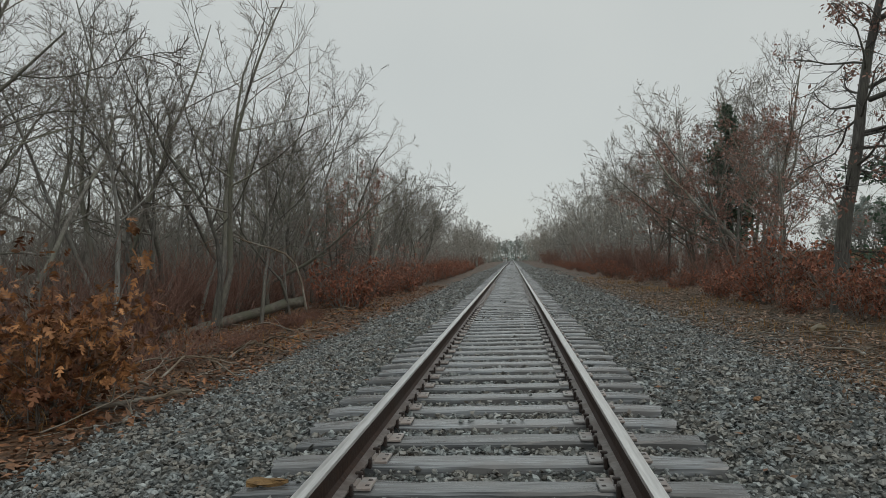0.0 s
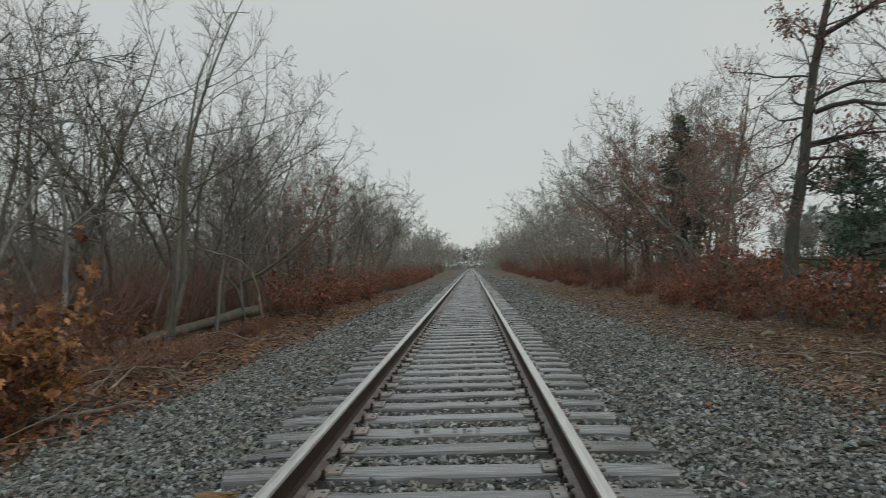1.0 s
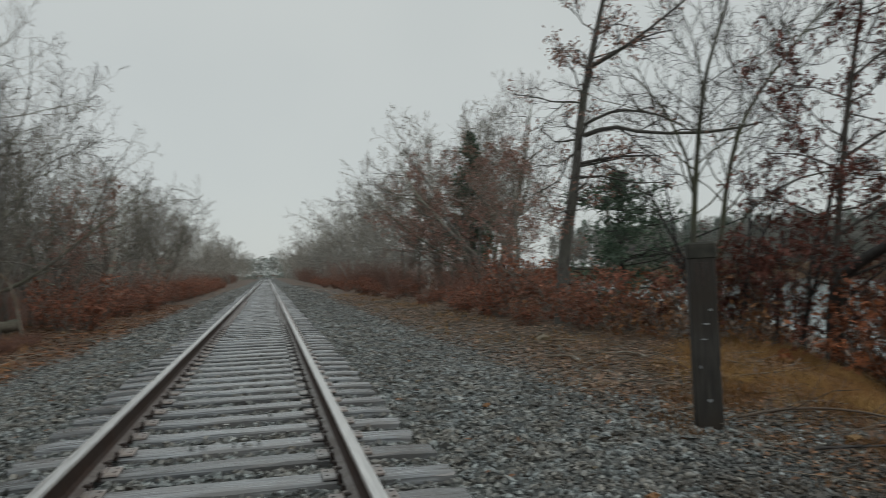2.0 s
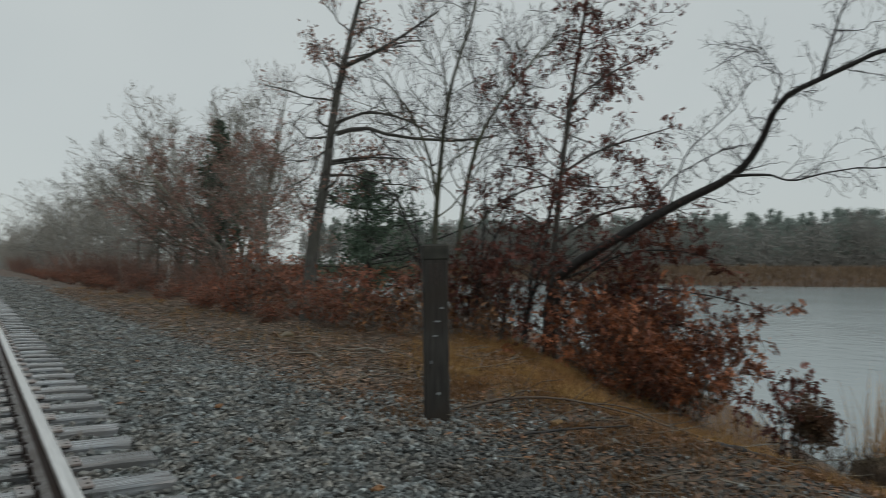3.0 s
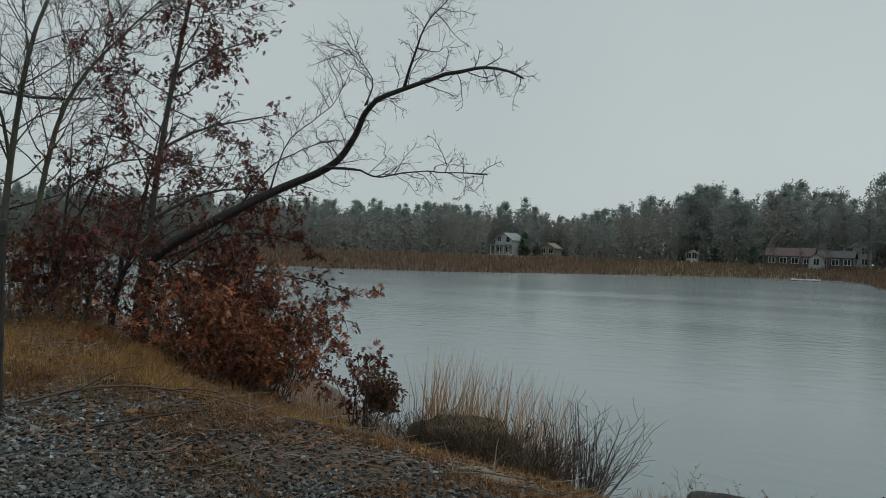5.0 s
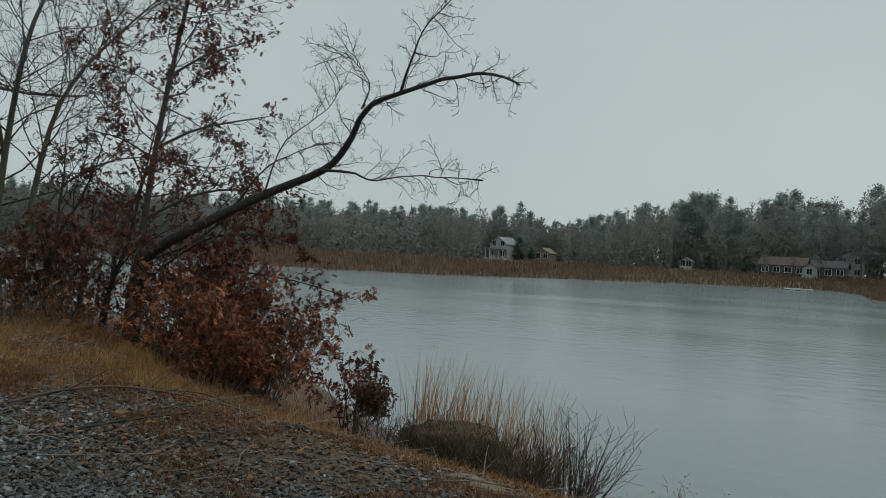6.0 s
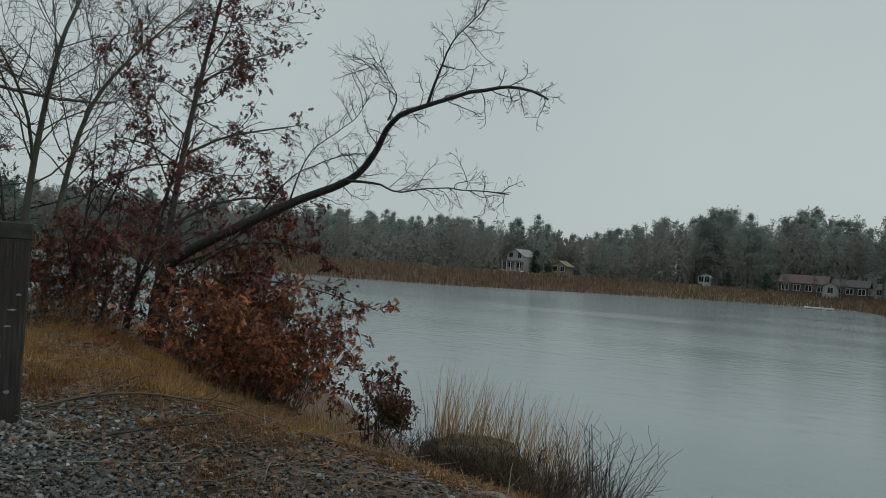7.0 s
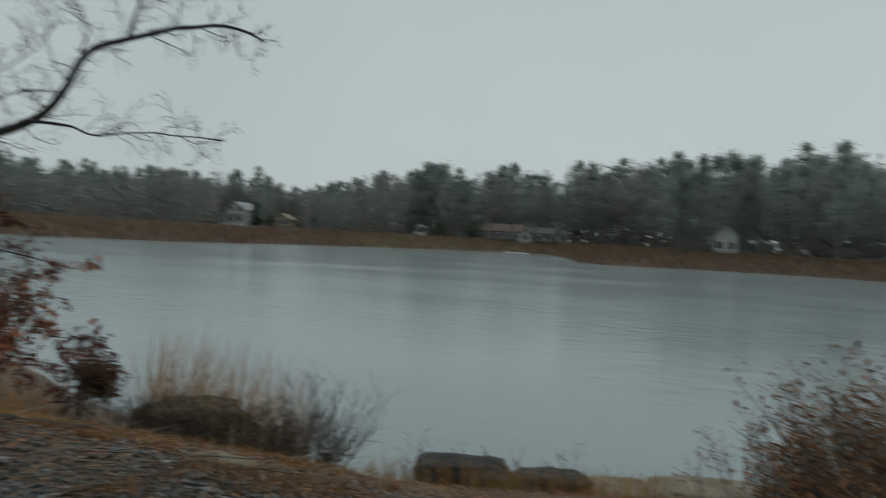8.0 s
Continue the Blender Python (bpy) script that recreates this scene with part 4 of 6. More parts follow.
SPACING, TIE_Y = 0.497, 4.42
track = thing("railway_track", "single railway track of rusty rails on wet weathered wooden ties", "railway track", kind="structure")
for x in (-0.753, 0.753):
    rail(x, track)
tie_set = [tie_mesh(i) for i in range(9)]
pm, sm, am = plate_mesh(), spike_mesh(), anchor_mesh()
for i in range(-8, 250):
    y = TIE_Y + i * SPACING
    t = under("tie", tie_set[(i * 7) % 9], track)
    t.matrix_basis = pose(rnd.uniform(-0.04, 0.04), y + rnd.uniform(-0.012, 0.012), rnd.uniform(-0.006, 0.002), 0, rnd.uniform(-0.25, 0.25), rnd.uniform(-0.7, 0.7) + (180 if i % 2 else 0))
    if i < 60:
        for x in (-0.753, 0.753):
            p_ = under("tie_plate", pm, t)
            p_.matrix_parent_inverse = t.matrix_basis.inverted()
            p_.matrix_basis = pose(x, y, 0.002, 0, 0, rnd.uniform(-1, 1))
            if i < 26:
                for sx, sy, tn in ((0.1, 0.05, 0), (-0.1, -0.05, 180)):
                    s_ = under("spike", sm, t)
                    s_.matrix_parent_inverse = t.matrix_basis.inverted()
                    s_.matrix_basis = pose(x + sx * 0.93, y + sy, 0.016, 0, 0, tn)
                if i % 2 == 0 or i < 12:
                    for sy in (-0.14, 0.14):
                        s_ = under("rail_anchor", am, t)
                        s_.matrix_parent_inverse = t.matrix_basis.inverted()
                        s_.matrix_basis = pose(x, y + sy, 0.03)
back = random.Random(19)
for i in range(-33, -8):
    y = TIE_Y + i * SPACING
    t = under("tie", tie_set[(i * 7) % 9], track)
    t.matrix_basis = pose(back.uniform(-0.04, 0.04), y, back.uniform(-0.006, 0.002), 0, back.uniform(-0.25, 0.25), back.uniform(-0.7, 0.7) + (180 if i % 2 else 0))
    for x in (-0.753, 0.753):
        p_ = under("tie_plate", pm, t)
        p_.matrix_parent_inverse = t.matrix_basis.inverted()
        p_.matrix_basis = pose(x, y, 0.002)
far_ties = []
for i in range(250, 800):
    y = TIE_Y + i * SPACING
    v = np.array([(sx * 1.3, y + sy * 0.11, z) for z in (-0.15, 0.0) for sx, sy in ((-1, -1), (1, -1), (1, 1), (-1, 1))])
    far_ties.append((v, np.array([(4, 5, 6, 7), (0, 1, 5, 4), (1, 2, 6, 5), (3, 0, 4, 7)])))
v, f = joined(far_ties)
tagged(under("far_ties", arrays_mesh("far_ties", v, [(f, 0)], [M_tie], smooth=False), track), kind="stuff")


# ---- ballast ----
def stone_templates(count, fine):
    rng = np.random.default_rng(9)
    bm = bmesh.new()
    if fine:
        bmesh.ops.create_icosphere(bm, subdivisions=1, radius=1)
    else:
        bmesh.ops.create_cube(bm, size=1.3)
        bmesh.ops.triangulate(bm, faces=bm.faces)
    v0 = np.array([v.co[:] for v in bm.verts])
    f0 = np.array([[v.index for v in f.verts] for f in bm.faces])
    bm.free()
    out = []
    for _ in range(count):
        v = v0 * rng.uniform(0.62, 1.15, (len(v0), 1)) + rng.normal(0, 0.14 if fine else 0.24, v0.shape)
        out.append(v * (1.2, 0.85, 0.6))
    return np.array(out), f0


ROUGH_V, ROUGH_F = stone_templates(24, False)
ST_V, ST_F = stone_templates(24, True)


def stones(rng, x, y, size, sink=0.25, z=None, fine=True):
    n = len(x)
    z = height(x, y) if z is None else z
    TV, TF = (ST_V, ST_F) if fine else (ROUGH_V, ROUGH_F)
    tv = TV[rng.integers(0, len(TV), n)]
    q = unit(np.stack([np.cos(tn := rng.uniform(0, np.pi, n)), rng.normal(0, 0.2, n), rng.normal(0, 0.2, n), np.sin(tn)], 1))
    w, a, b, c = q.T
    Rm = np.stack([1 - 2 * (b * b + c * c), 2 * (a * b - c * w), 2 * (a * c + b * w), 2 * (a * b + c * w), 1 - 2 * (a * a + c * c), 2 * (b * c - a * w),
                   2 * (a * c - b * w), 2 * (b * c + a * w), 1 - 2 * (a * a + b * b)], 1).reshape(n, 3, 3)
    s = size * np.minimum(rng.lognormal(0, 0.3, n), 1.8)
    v = np.einsum("nij,nkj->nki", Rm, tv) * s[:, None, None] + np.stack([x, y, z + s * sink], 1)[:, None]
    f = (np.arange(n)[:, None, None] * tv.shape[1] + TF[None]).reshape(-1, 3)
    return v.reshape(-1, 3), f


def on_tie(x, y):
    return (np.abs(x) < 1.3) & (np.abs((y - TIE_Y + SPACING / 2) % SPACING - SPACING / 2) < 0.125)


def lay_ballast(seed, n, y0, y1, power, size, fine):
    rng = np.random.default_rng(seed)
    y = y0 + (y1 - y0) * rng.random(n) ** power
    x = rng.uniform(-3.9, 5.0, n)
    lim_l, lim_r = 3.35 + 0.25 * rough_noise(x, y * 0.9), 3.45 + 0.35 * rough_noise(x, y * 0.8)
    fade = rng.normal(0, 0.18, n)
    keep = ~on_tie(x, y) & np.where(x < 0, -x < lim_l + fade, x < lim_r + np.abs(fade) * 5 - 0.3) & (np.abs(np.abs(x) - 0.753) > 0.08)
    x, y = x[keep], y[keep]
    v, f = stones(rng, x, y, size, 0.2, height(x, y) + rng.uniform(-0.02, 0.028, len(x)), fine)
    dirty = np.repeat(rng.random(len(x)) < 0.10 + 0.06 * ease((x - 1.6) / 1.0) + 0.72 * ease((x - 2.2) / 0.8) * ease((4.9 - y) / 1.3), len(f) // len(x))
    tagged(new("ballast", arrays_mesh("ballast", v, [(f[~dirty], 0), (f[dirty], 1)], [M_stone, M_stone_dirty], smooth=False)),
           "bed of loose grey crushed-stone ballast along the track", "ballast", kind="stuff")


lay_ballast(21, 44000, 0.7, 4.6, 1.05, 0.0158, True)
lay_ballast(22, 66000, 4.6, 14, 1.3, 0.0182, False)
lay_ballast(23, 24000, 14, 42, 1.4, 0.029, False)
def lay_bank_stones(seed, n):
    """Half-buried dark stones where the ballast runs out over the bank."""
    rng = np.random.default_rng(seed)
    x, y = rng.uniform(2.6, 6.0, n), rng.uniform(0.6, 7.5, n)
    keep = rng.random(n) < ease((6.0 - x) / 3.0) * ease((6.2 - y) / 1.6) * np.clip(0.75 + 0.8 * rough_noise(x * 1.1, y * 1.3), 0.15, 1)
    x, y = x[keep], y[keep]
    v, f = stones(rng, x, y, 0.0165, 0.12, height(x, y) + rng.uniform(-0.006, 0.012, len(x)), True)
    tagged(new("ballast", arrays_mesh("ballast", v, [(f, 0)], [M_stone_dirty], smooth=False)), "half-buried dark stones on the edge of the bank", "ballast", kind="stuff")


lay_bank_stones(26, 26000)
lay_ballast(25, 20000, 0.7, -12, 1.2, 0.03, False)
lay_ballast(24, 9000, 42, 90, 1.3, 0.05, False)


# ---- shrubs, verge ----
red = [shrub_meshes(400 + i, 1.5, 1.7, 26, 1300, 0.12, M_leaf_red, branches=6, low=0.05, clump=8) for i in range(4)]
brush = [shrub_meshes(420 + i, 1.9, 1.8, 34, 0, 0.1, M_leaf_red, branches=8, twig_mat=M_brush, stem_r=0.008) for i in range(4)]
RED = "low oak shrub with russet dry leaves"
for i in range(44):
    y = 24.5 + 1.9 * i + rnd.uniform(-1, 1)
    plant("red_shrub", red[i % 4], -(4.7 + rnd.random() * 1.6 + 0.004 * y), y, rnd.uniform(0, 360), rnd.uniform(0.45, 0.85) if i % 5 else 1.0, RED, "shrub", "russet shrubs of the inland verge")
plant("red_shrub", red[0], -4.9, 22.6, 30, 1.15, "dense upright shrub full of russet leaves", "shrub")
for i in range(30):
    y = 19.5 + 2.9 * i + rnd.uniform(-1.2, 1.2)
    plant("red_shrub", red[(i + 1) % 4], 5.7 + rnd.random() * 2.2 + (0.6 if y < 24 else 0), y, rnd.uniform(0, 360), rnd.uniform(0.35, 0.85), RED, "shrub", "russet shrubs of the lake verge")
for x, y, s in ((6.9, 19.2, 1.25), (7.6, 16.9, 1.1), (6.5, 13.7, 0.75), (7.3, 13.0, 0.95), (5.9, 15.4, 0.45), (5.9, 21.5, 0.6)):
    plant("red_shrub", red[rnd.randrange(4)], x, y, rnd.uniform(0, 360), s, RED, "shrub", "russet shrubs of the lake verge")
for i in range(84):
    y = 7.5 + 46 * rnd.random() ** 1.2
    plant("thicket_shrub", brush[i % 4], -((7.6 if y < 25 else 5.4) + rnd.random() * 6.0), y, rnd.uniform(0, 360), rnd.uniform(0.6, 1.15), "leafless thicket shrub of reddish-brown stems", "shrub", "thicket shrubs of the wood")
for i in range(44):
    x, y = -(5.9 + back.random() * 2.2), 8.5 + back.random() * 13
    if y > 12.5 and x > -7.7:
        x -= 1.9
    plant("thicket_shrub", brush[i % 4], x, y, back.uniform(0, 360), back.uniform(0.35, 0.7), "leafless thicket shrub of reddish-brown stems", "shrub", "thicket shrubs of the wood")
low_brush = [shrub_meshes(430 + i, 0.95, 1.2, 30, 36, 0.1, M_leaf_brown, lobed=True, branches=8, twig_mat=M_brush, stem_r=0.005, clump=3) for i in range(3)]
for i in range(52):
    y = 7.6 + 12 * back.random() ** 1.3
    x = -(4.6 + 2.2 * back.random()) if y < 12 else -(4.5 + 0.06 * (y - 12) + 0.4 * back.random())
    plant("thicket_shrub", low_brush[i % 3], x, y, back.uniform(0, 360), back.uniform(0.55, 1.0) if y < 12 else back.uniform(0.3, 0.45), "low reddish-brown shrub with a few orange leaves", "shrub", "low shrubs of the inland verge")
for i in range(26):
    x, y = -(7.3 + 1.8 * back.random()), 10 + 16 * back.random()
    plant("thicket_shrub", brush[i % 4], x, y, back.uniform(0, 360), back.uniform(0.8, 1.25), "leafless thicket shrub of reddish-brown stems", "shrub", "thicket shrubs of the wood")
# The deep thicket takes the haze-paled twig colour.
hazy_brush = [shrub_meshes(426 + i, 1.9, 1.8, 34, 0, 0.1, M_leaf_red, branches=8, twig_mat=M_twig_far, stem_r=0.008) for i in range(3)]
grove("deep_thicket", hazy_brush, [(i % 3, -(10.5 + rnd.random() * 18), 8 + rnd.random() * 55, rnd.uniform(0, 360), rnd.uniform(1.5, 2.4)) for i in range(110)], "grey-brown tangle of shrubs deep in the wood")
for i in range(46):
    y = 28 + 42 * rnd.random()
    plant("thicket_shrub", brush[i % 4], 7.6 + rnd.random() * 4.5, y, rnd.uniform(0, 360), rnd.uniform(0.7, 1.3), "leafless thicket shrub of reddish-brown stems", "shrub", "thicket shrubs of the shore")
for i in range(60):
    y = 55 + 150 * rnd.random()
    sd = -1 if i % 2 else 1
    plant("thicket_shrub", brush[i % 4], sd * (7 + rnd.random() * 5), y, rnd.uniform(0, 360), rnd.uniform(1.1, 1.9), "leafless thicket shrub along the railway", "shrub", "thicket shrubs along the railway")

brown = shrub_meshes(440, 1.6, 1.35, 22, 1500, 0.125, M_leaf_brown, lobed=True, branches=7, low=0.08, fine=True, clump=7)
plant("brown_oak_shrub", brown, -4.35, 6.75, 0, 1.0, "young oak shrub hung with withered orange-brown leaves", "shrub")
plant("brown_oak_shrub", brown, -5.1, 6.1, 120, 0.85, "young oak shrub hung with withered orange-brown leaves", "shrub")
brown2 = shrub_meshes(441, 1.2, 1.1, 10, 190, 0.13, M_leaf_brown, lobed=True, branches=5, low=0.1, clump=5)
for x, y, s in ((-5.3, 8.6, 0.75), (-6.2, 10.2, 0.9), (-5.9, 13.0, 0.7), (-4.9, 11.2, 0.4), (6.9, 11.2, 0.75), (7.4, 10.6, 0.9), (7.9, 10.2, 1.0), (6.5, 12.2, 0.7), (8.3, 11.2, 1.1), (6.9, 14.6, 0.8), (6.0, 15.6, 0.6), (7.6, 12.4, 1.0), (7.3, 9.5, 0.6)):
    plant("brown_oak_shrub", brown2, x, y, rnd.uniform(0, 360), s, "small oak shrub with orange-brown withered leaves", "shrub", "brown oak shrubs of the verges")

# the dense leafy bush at the foot of the shore oak
big = shrub_meshes(450, 2.1, 2.6, 50, 4200, 0.125, M_leaf_rust, lobed=True, branches=8, low=0.05, clump=10)
for x, y, s, tn in ((8.2, 7.35, 0.80, 0), (8.55, 6.85, 0.7, 80), (7.75, 6.75, 0.42, 300)):
    plant("oak_bush", big, x, y, tn, s, "dense oak bush with rust-brown leaves at the water's edge", "shrub", "oak bushes under the shore oak", z=ground_z(x, y) + 0.0)
dark_bush = shrub_meshes(451, 2.4, 1.5, 16, 900, 0.115, M_leaf_dark, lobed=True, branches=7, low=0.3, clump=9)
for x, y, s, tn in ((8.95, 9.3, 0.9, 20), (9.1, 8.4, 1.1, 200), (9.0, 7.9, 0.9, 320), (7.9, 10.4, 0.7, 70), (8.05, 9.8, 0.6, 140), (7.5, 10.9, 0.7, 250)):
    plant("maroon_oak_bush", dark_bush, x, y, tn, s, "tall sparse oak bush with dark maroon leaves", "shrub", "maroon bushes round the shore oak")


def reaching_branch(path, seed, leaf):
    rng = np.random.default_rng(seed)
    P = smooth_path(path, 14)
    R = np.linspace(0.022, 0.005, 14)
    o = P[0].copy()
    P1, R1 = shoots(rng, *sprout(rng, P[None], R[None], 11, 0.3, 1.0, 50, 0.22, 0.5, 0.05, 0.004), 5, 0.14, 0.05, 0.4)
    P2, R2 = shoots(rng, *sprout(rng, P1, R1, 4, 0.1, 1.0, 45, 0.6, 0.6, 0.0, 0.0025), 4, 0.15, 0.0, 0.5)
    lv = leaves(rng, along(rng, P2, leaf, 0.1, 0.03), 0.115, True)
    w = joined([tubes(P[None], R[None], 5)])
    w2 = joined([tubes(P1, R1, 3), tubes(P2, R2, 3)])
    ob = thing("leafy_branch", "low oak branch with rust-brown leaves reaching over the water", "branch", "low branches over the water", m=pose(*o))
    under("branch", arrays_mesh("branch", w[0] - o, [(w[1], 0)], [M_bark_dark]), ob)
    under("twig_spray", arrays_mesh("twig_spray", w2[0] - o, [(w2[1], 0)], [M_bark_dark]), ob)
    under("foliage", arrays_mesh("foliage", lv[0] - o, [(lv[1], 0)], [M_leaf_rust], smooth=False), ob)


reaching_branch([(8.42, 9.1, 0.2), (8.75, 7.9, 0.75), (9.1, 6.8, 0.72), (9.25, 5.7, 0.5)], 461, 230)
reaching_branch([(8.42, 9.15, 0.5), (8.8, 8.2, 1.25), (9.1, 7.3, 1.35), (9.2, 6.6, 1.2)], 462, 200)
reaching_branch([(8.42, 9.1, -0.1), (8.8, 7.6, 0.3), (9.0, 6.5, 0.15), (8.95, 5.9, -0.1)], 463, 240)

# juniper with a few oak leaves, boulder, reeds, bare shrub
def juniper():
    rng = np.random.default_rng(470)
    x0, y0 = 7.45, 4.36
    z0 = ground_z(x0, y0)
    st = shrub_meshes(471, 0.98, 0.4, 8, 210, 0.115, M_leaf_dark, lobed=True, branches=5, low=0.4, twig_mat=M_bark_dark, fine=True, clump=6)
    ob = plant("juniper", st, x0 - 0.04, y0 + 0.1, 0, 1.0, "small dark juniper tangled with withered oak leaves", "shrub")
    # upward sprigs, each a spindle of needles
    k = 46
    a, u = rng.uniform(0, 2 * np.pi, k), np.sqrt(rng.random(k))
    d = np.stack([np.cos(a) * u * 0.75, np.sin(a) * u * 0.75 - 0.25, np.full(k, 0.8)], 1)
    P, Rr = shoots(rng, np.tile((0.05, -0.18, 0.34), (k, 1)) + rng.normal(0, 0.05, (k, 3)), d, rng.uniform(0.16, 0.42, k), np.full(k, 0.004), 5, 0.12, 0.5)
    lv = leaves(rng, along(rng, P, 2300, 0.1, 0.026), 0.055, droop=-0.9)
    under("needle_mass", arrays_mesh("needles", lv[0], [(lv[1], 0)], [M_juniper], smooth=False), ob)
    w = tubes(P, Rr, 3)
    under("sprig_stems", arrays_mesh("sprig_stems", w[0], [(w[1], 0)], [M_bark_dark]), ob)


juniper()


def boulder(name, x, y, z, size, material, label, seed, turn=0.0, square=1.0):
    bm = bmesh.new()
    bmesh.ops.create_icosphere(bm, subdivisions=4, radius=1)
    o = Vector((seed * 7.3, seed * 1.7, 0))
    for v in bm.verts:
        p = v.co.copy()
        p = Vector([math.copysign(abs(c) ** square, c) for c in p])
        k = 1 + 0.30 * noise.noise(p * 1.1 + o) + 0.16 * noise.noise(p * 3.1 + o) + 0.07 * noise.noise(p * 9 + o)
        v.co = Vector((p.x * size[0], p.y * size[1], p.z * size[2])) * k
        if v.co.z > size[2] * 0.72:
            v.co.z = size[2] * 0.72 + (v.co.z - size[2] * 0.72) * 0.3
    me_ = bpy.data.meshes.new(name)
    bm.to_mesh(me_)
    bm.free()
    me_.polygons.foreach_set("use_smooth", [True] * len(me_.polygons))
    me_.materials.append(material)
    ob = tagged(new(name, me_), label, "rock")
    ob.matrix_basis = pose(x, y, z, 0, 0, turn)
    return ob


boulder("boulder", 7.95, 3.4, -1.15, (0.5, 0.68, 0.52), M_rock, "big mossy brown boulder on the bank", 1, 20, 0.8)
boulder("pale_boulder", 4.85, 1.85, -0.42, (0.22, 0.32, 0.2), M_pale, "pale weathered boulder sunk in the grass", 2)
boulder("shore_slab", 9.75, 0.55, -2.0, (0.36, 0.62, 0.42), M_slab, "wet black stone slab at the waterline", 3, 10, 0.55)
boulder("shore_slab", 9.9, -0.55, -2.02, (0.36, 0.55, 0.3), M_slab, "low wet black stone slab at the waterline", 4, 5, 0.55)
boulder("shore_rock", 10.05, -1.3, -2.02, (0.5, 0.8, 0.16), M_pale, "flat pale stone at the waterline", 5, 12)
boulder("shore_rock", 10.35, -2.5, -2.0, (0.5, 0.9, 0.12), M_pale, "flat pale stone at the waterline", 6, 20)


def blades(rng, x, y, z, h, w, bend, lean=(0, 0)):
    """Grass blades or reed stems: two quads each, tapering and bent over."""
    n = len(x)
    a = rng.uniform(0, 2 * np.pi, n)
    b = rng.uniform(0, 2 * np.pi, n)
    L = h * rng.uniform(0.55, 1.15, n)
    d = np.stack([np.cos(b), np.sin(b)], 1) * (bend * rng.uniform(0.1, 1, n))[:, None] + np.array(lean)
    s = np.stack([np.cos(a), np.sin(a), np.zeros(n)], 1) * w / 2
    p0 = np.stack([x, y, z], 1)
    p1 = p0 + np.concatenate([d * 0.35, np.full((n, 1), 0.55)], 1) * L[:, None]
    p2 = p0 + np.concatenate([d, np.sqrt(np.maximum(0.15, 1 - (d ** 2).sum(1)))[:, None]], 1) * L[:, None]
    v = np.stack([p0 - s, p0 + s, p1 + s * 0.8, p1 - s * 0.8, p2 + s * 0.15, p2 - s * 0.15], 1)
    k = np.arange(n)[:, None] * 6
    q = np.concatenate([k + np.array([[0, 1, 2, 3]]), k + np.array([[3, 2, 4, 5]])])
    return v.reshape(-1, 3), q


rng = np.random.default_rng(31)


def stuff(name, vf, material, label, category):
    return tagged(new(name, arrays_mesh(name, vf[0], [(vf[1], 0)], [material], smooth=False)), label, category, kind="stuff")


# reeds on the shore
n = 620
x, y = rng.normal(9.25, 0.25, n), 2.5 + 2.2 * rng.random(n) ** 0.8
x = x + (y - 3.5) * 0.12
stuff("reeds", blades(rng, x, y, height(x, y) - 0.03, 1.5 - 0.14 * np.abs(y - 4), 0.009, 0.28, (0.0, -0.06)), M_reed, "stand of tall tan reeds at the water's edge", "reeds")
n = 130
x, y = rng.normal(7.9, 0.25, n), rng.normal(5.3, 0.2, n)
stuff("reeds", blades(rng, x, y, height(x, y) - 0.02, 0.62, 0.008, 0.5), M_reed, "low tan reeds beside the juniper", "reeds")
bramble = shrub_meshes(483, 0.75, 1.3, 40, 0, 0.1, M_leaf_red, branches=10, twig_mat=M_bramble, stem_r=0.004)
for x, y, s in ((7.3, 3.5, 0.75), (7.5, 2.7, 0.9), (7.0, 3.1, 0.7), (7.9, 2.2, 0.8), (6.7, 3.7, 0.6), (7.2, 2.3, 0.7)):
    plant("bramble", bramble, x, y, rnd.uniform(0, 360), s, "tangle of dark brown bramble over the boulder", "shrub", "brambles on the bank")
bare_shrub = shrub_meshes(480, 1.2, 0.95, 40, 0, 0.1, M_leaf_red, branches=7, twig_mat=M_bramble, stem_r=0.007, fine=True)
plant("bare_shrub", bare_shrub, 8.25, 2.1, 0, 0.9, "bare grey shrub on the bank above the water", "shrub")
plant("bare_shrub", bare_shrub, 8.2, 2.5, 90, 0.62, "bare grey shrub on the bank above the water", "shrub")
weed = shrub_meshes(481, 1.0, 0.8, 12, 70, 0.06, M_leaf_weed, branches=4, stem_r=0.006, low=0.6, fine=True)
for x, y, z, s in ((7.5, 3.6, -0.95, 0.6), (7.6, 3.0, -1.0, 0.7), (7.3, 3.3, -1.05, 0.7)):
    plant("bramble", bramble, x, y, rnd.uniform(0, 360), s, "tangle of dark brown bramble over the boulder", "shrub", "brambles on the bank", z=z)
for x, y, s in ((9.0, 1.05, 0.62), (9.2, 0.45, 0.55), (9.15, 0.8, 0.5), (9.25, -0.1, 0.5), (9.3, -0.7, 0.6), (7.5, -2.2, 1.0), (7.6, -1.9, 0.8)):
    plant("weed", weed, x, y, rnd.uniform(0, 360), s, "dead weed with brown seed heads", "plant", "dead weeds of the bank")
shore_low = shrub_meshes(484, 1.3, 1.5, 30, 900, 0.085, M_leaf_brown, branches=7, low=0.05)
shore_shrub = shrub_meshes(482, 1.5, 1.4, 34, 1300, 0.075, M_leaf_weed, branches=7, low=0.2, fine=True)
plant("brown_shrub", shore_shrub, 7.3, -3.2, 0, 0.95, "brown shrub with withered leaves on the bank", "shrub")
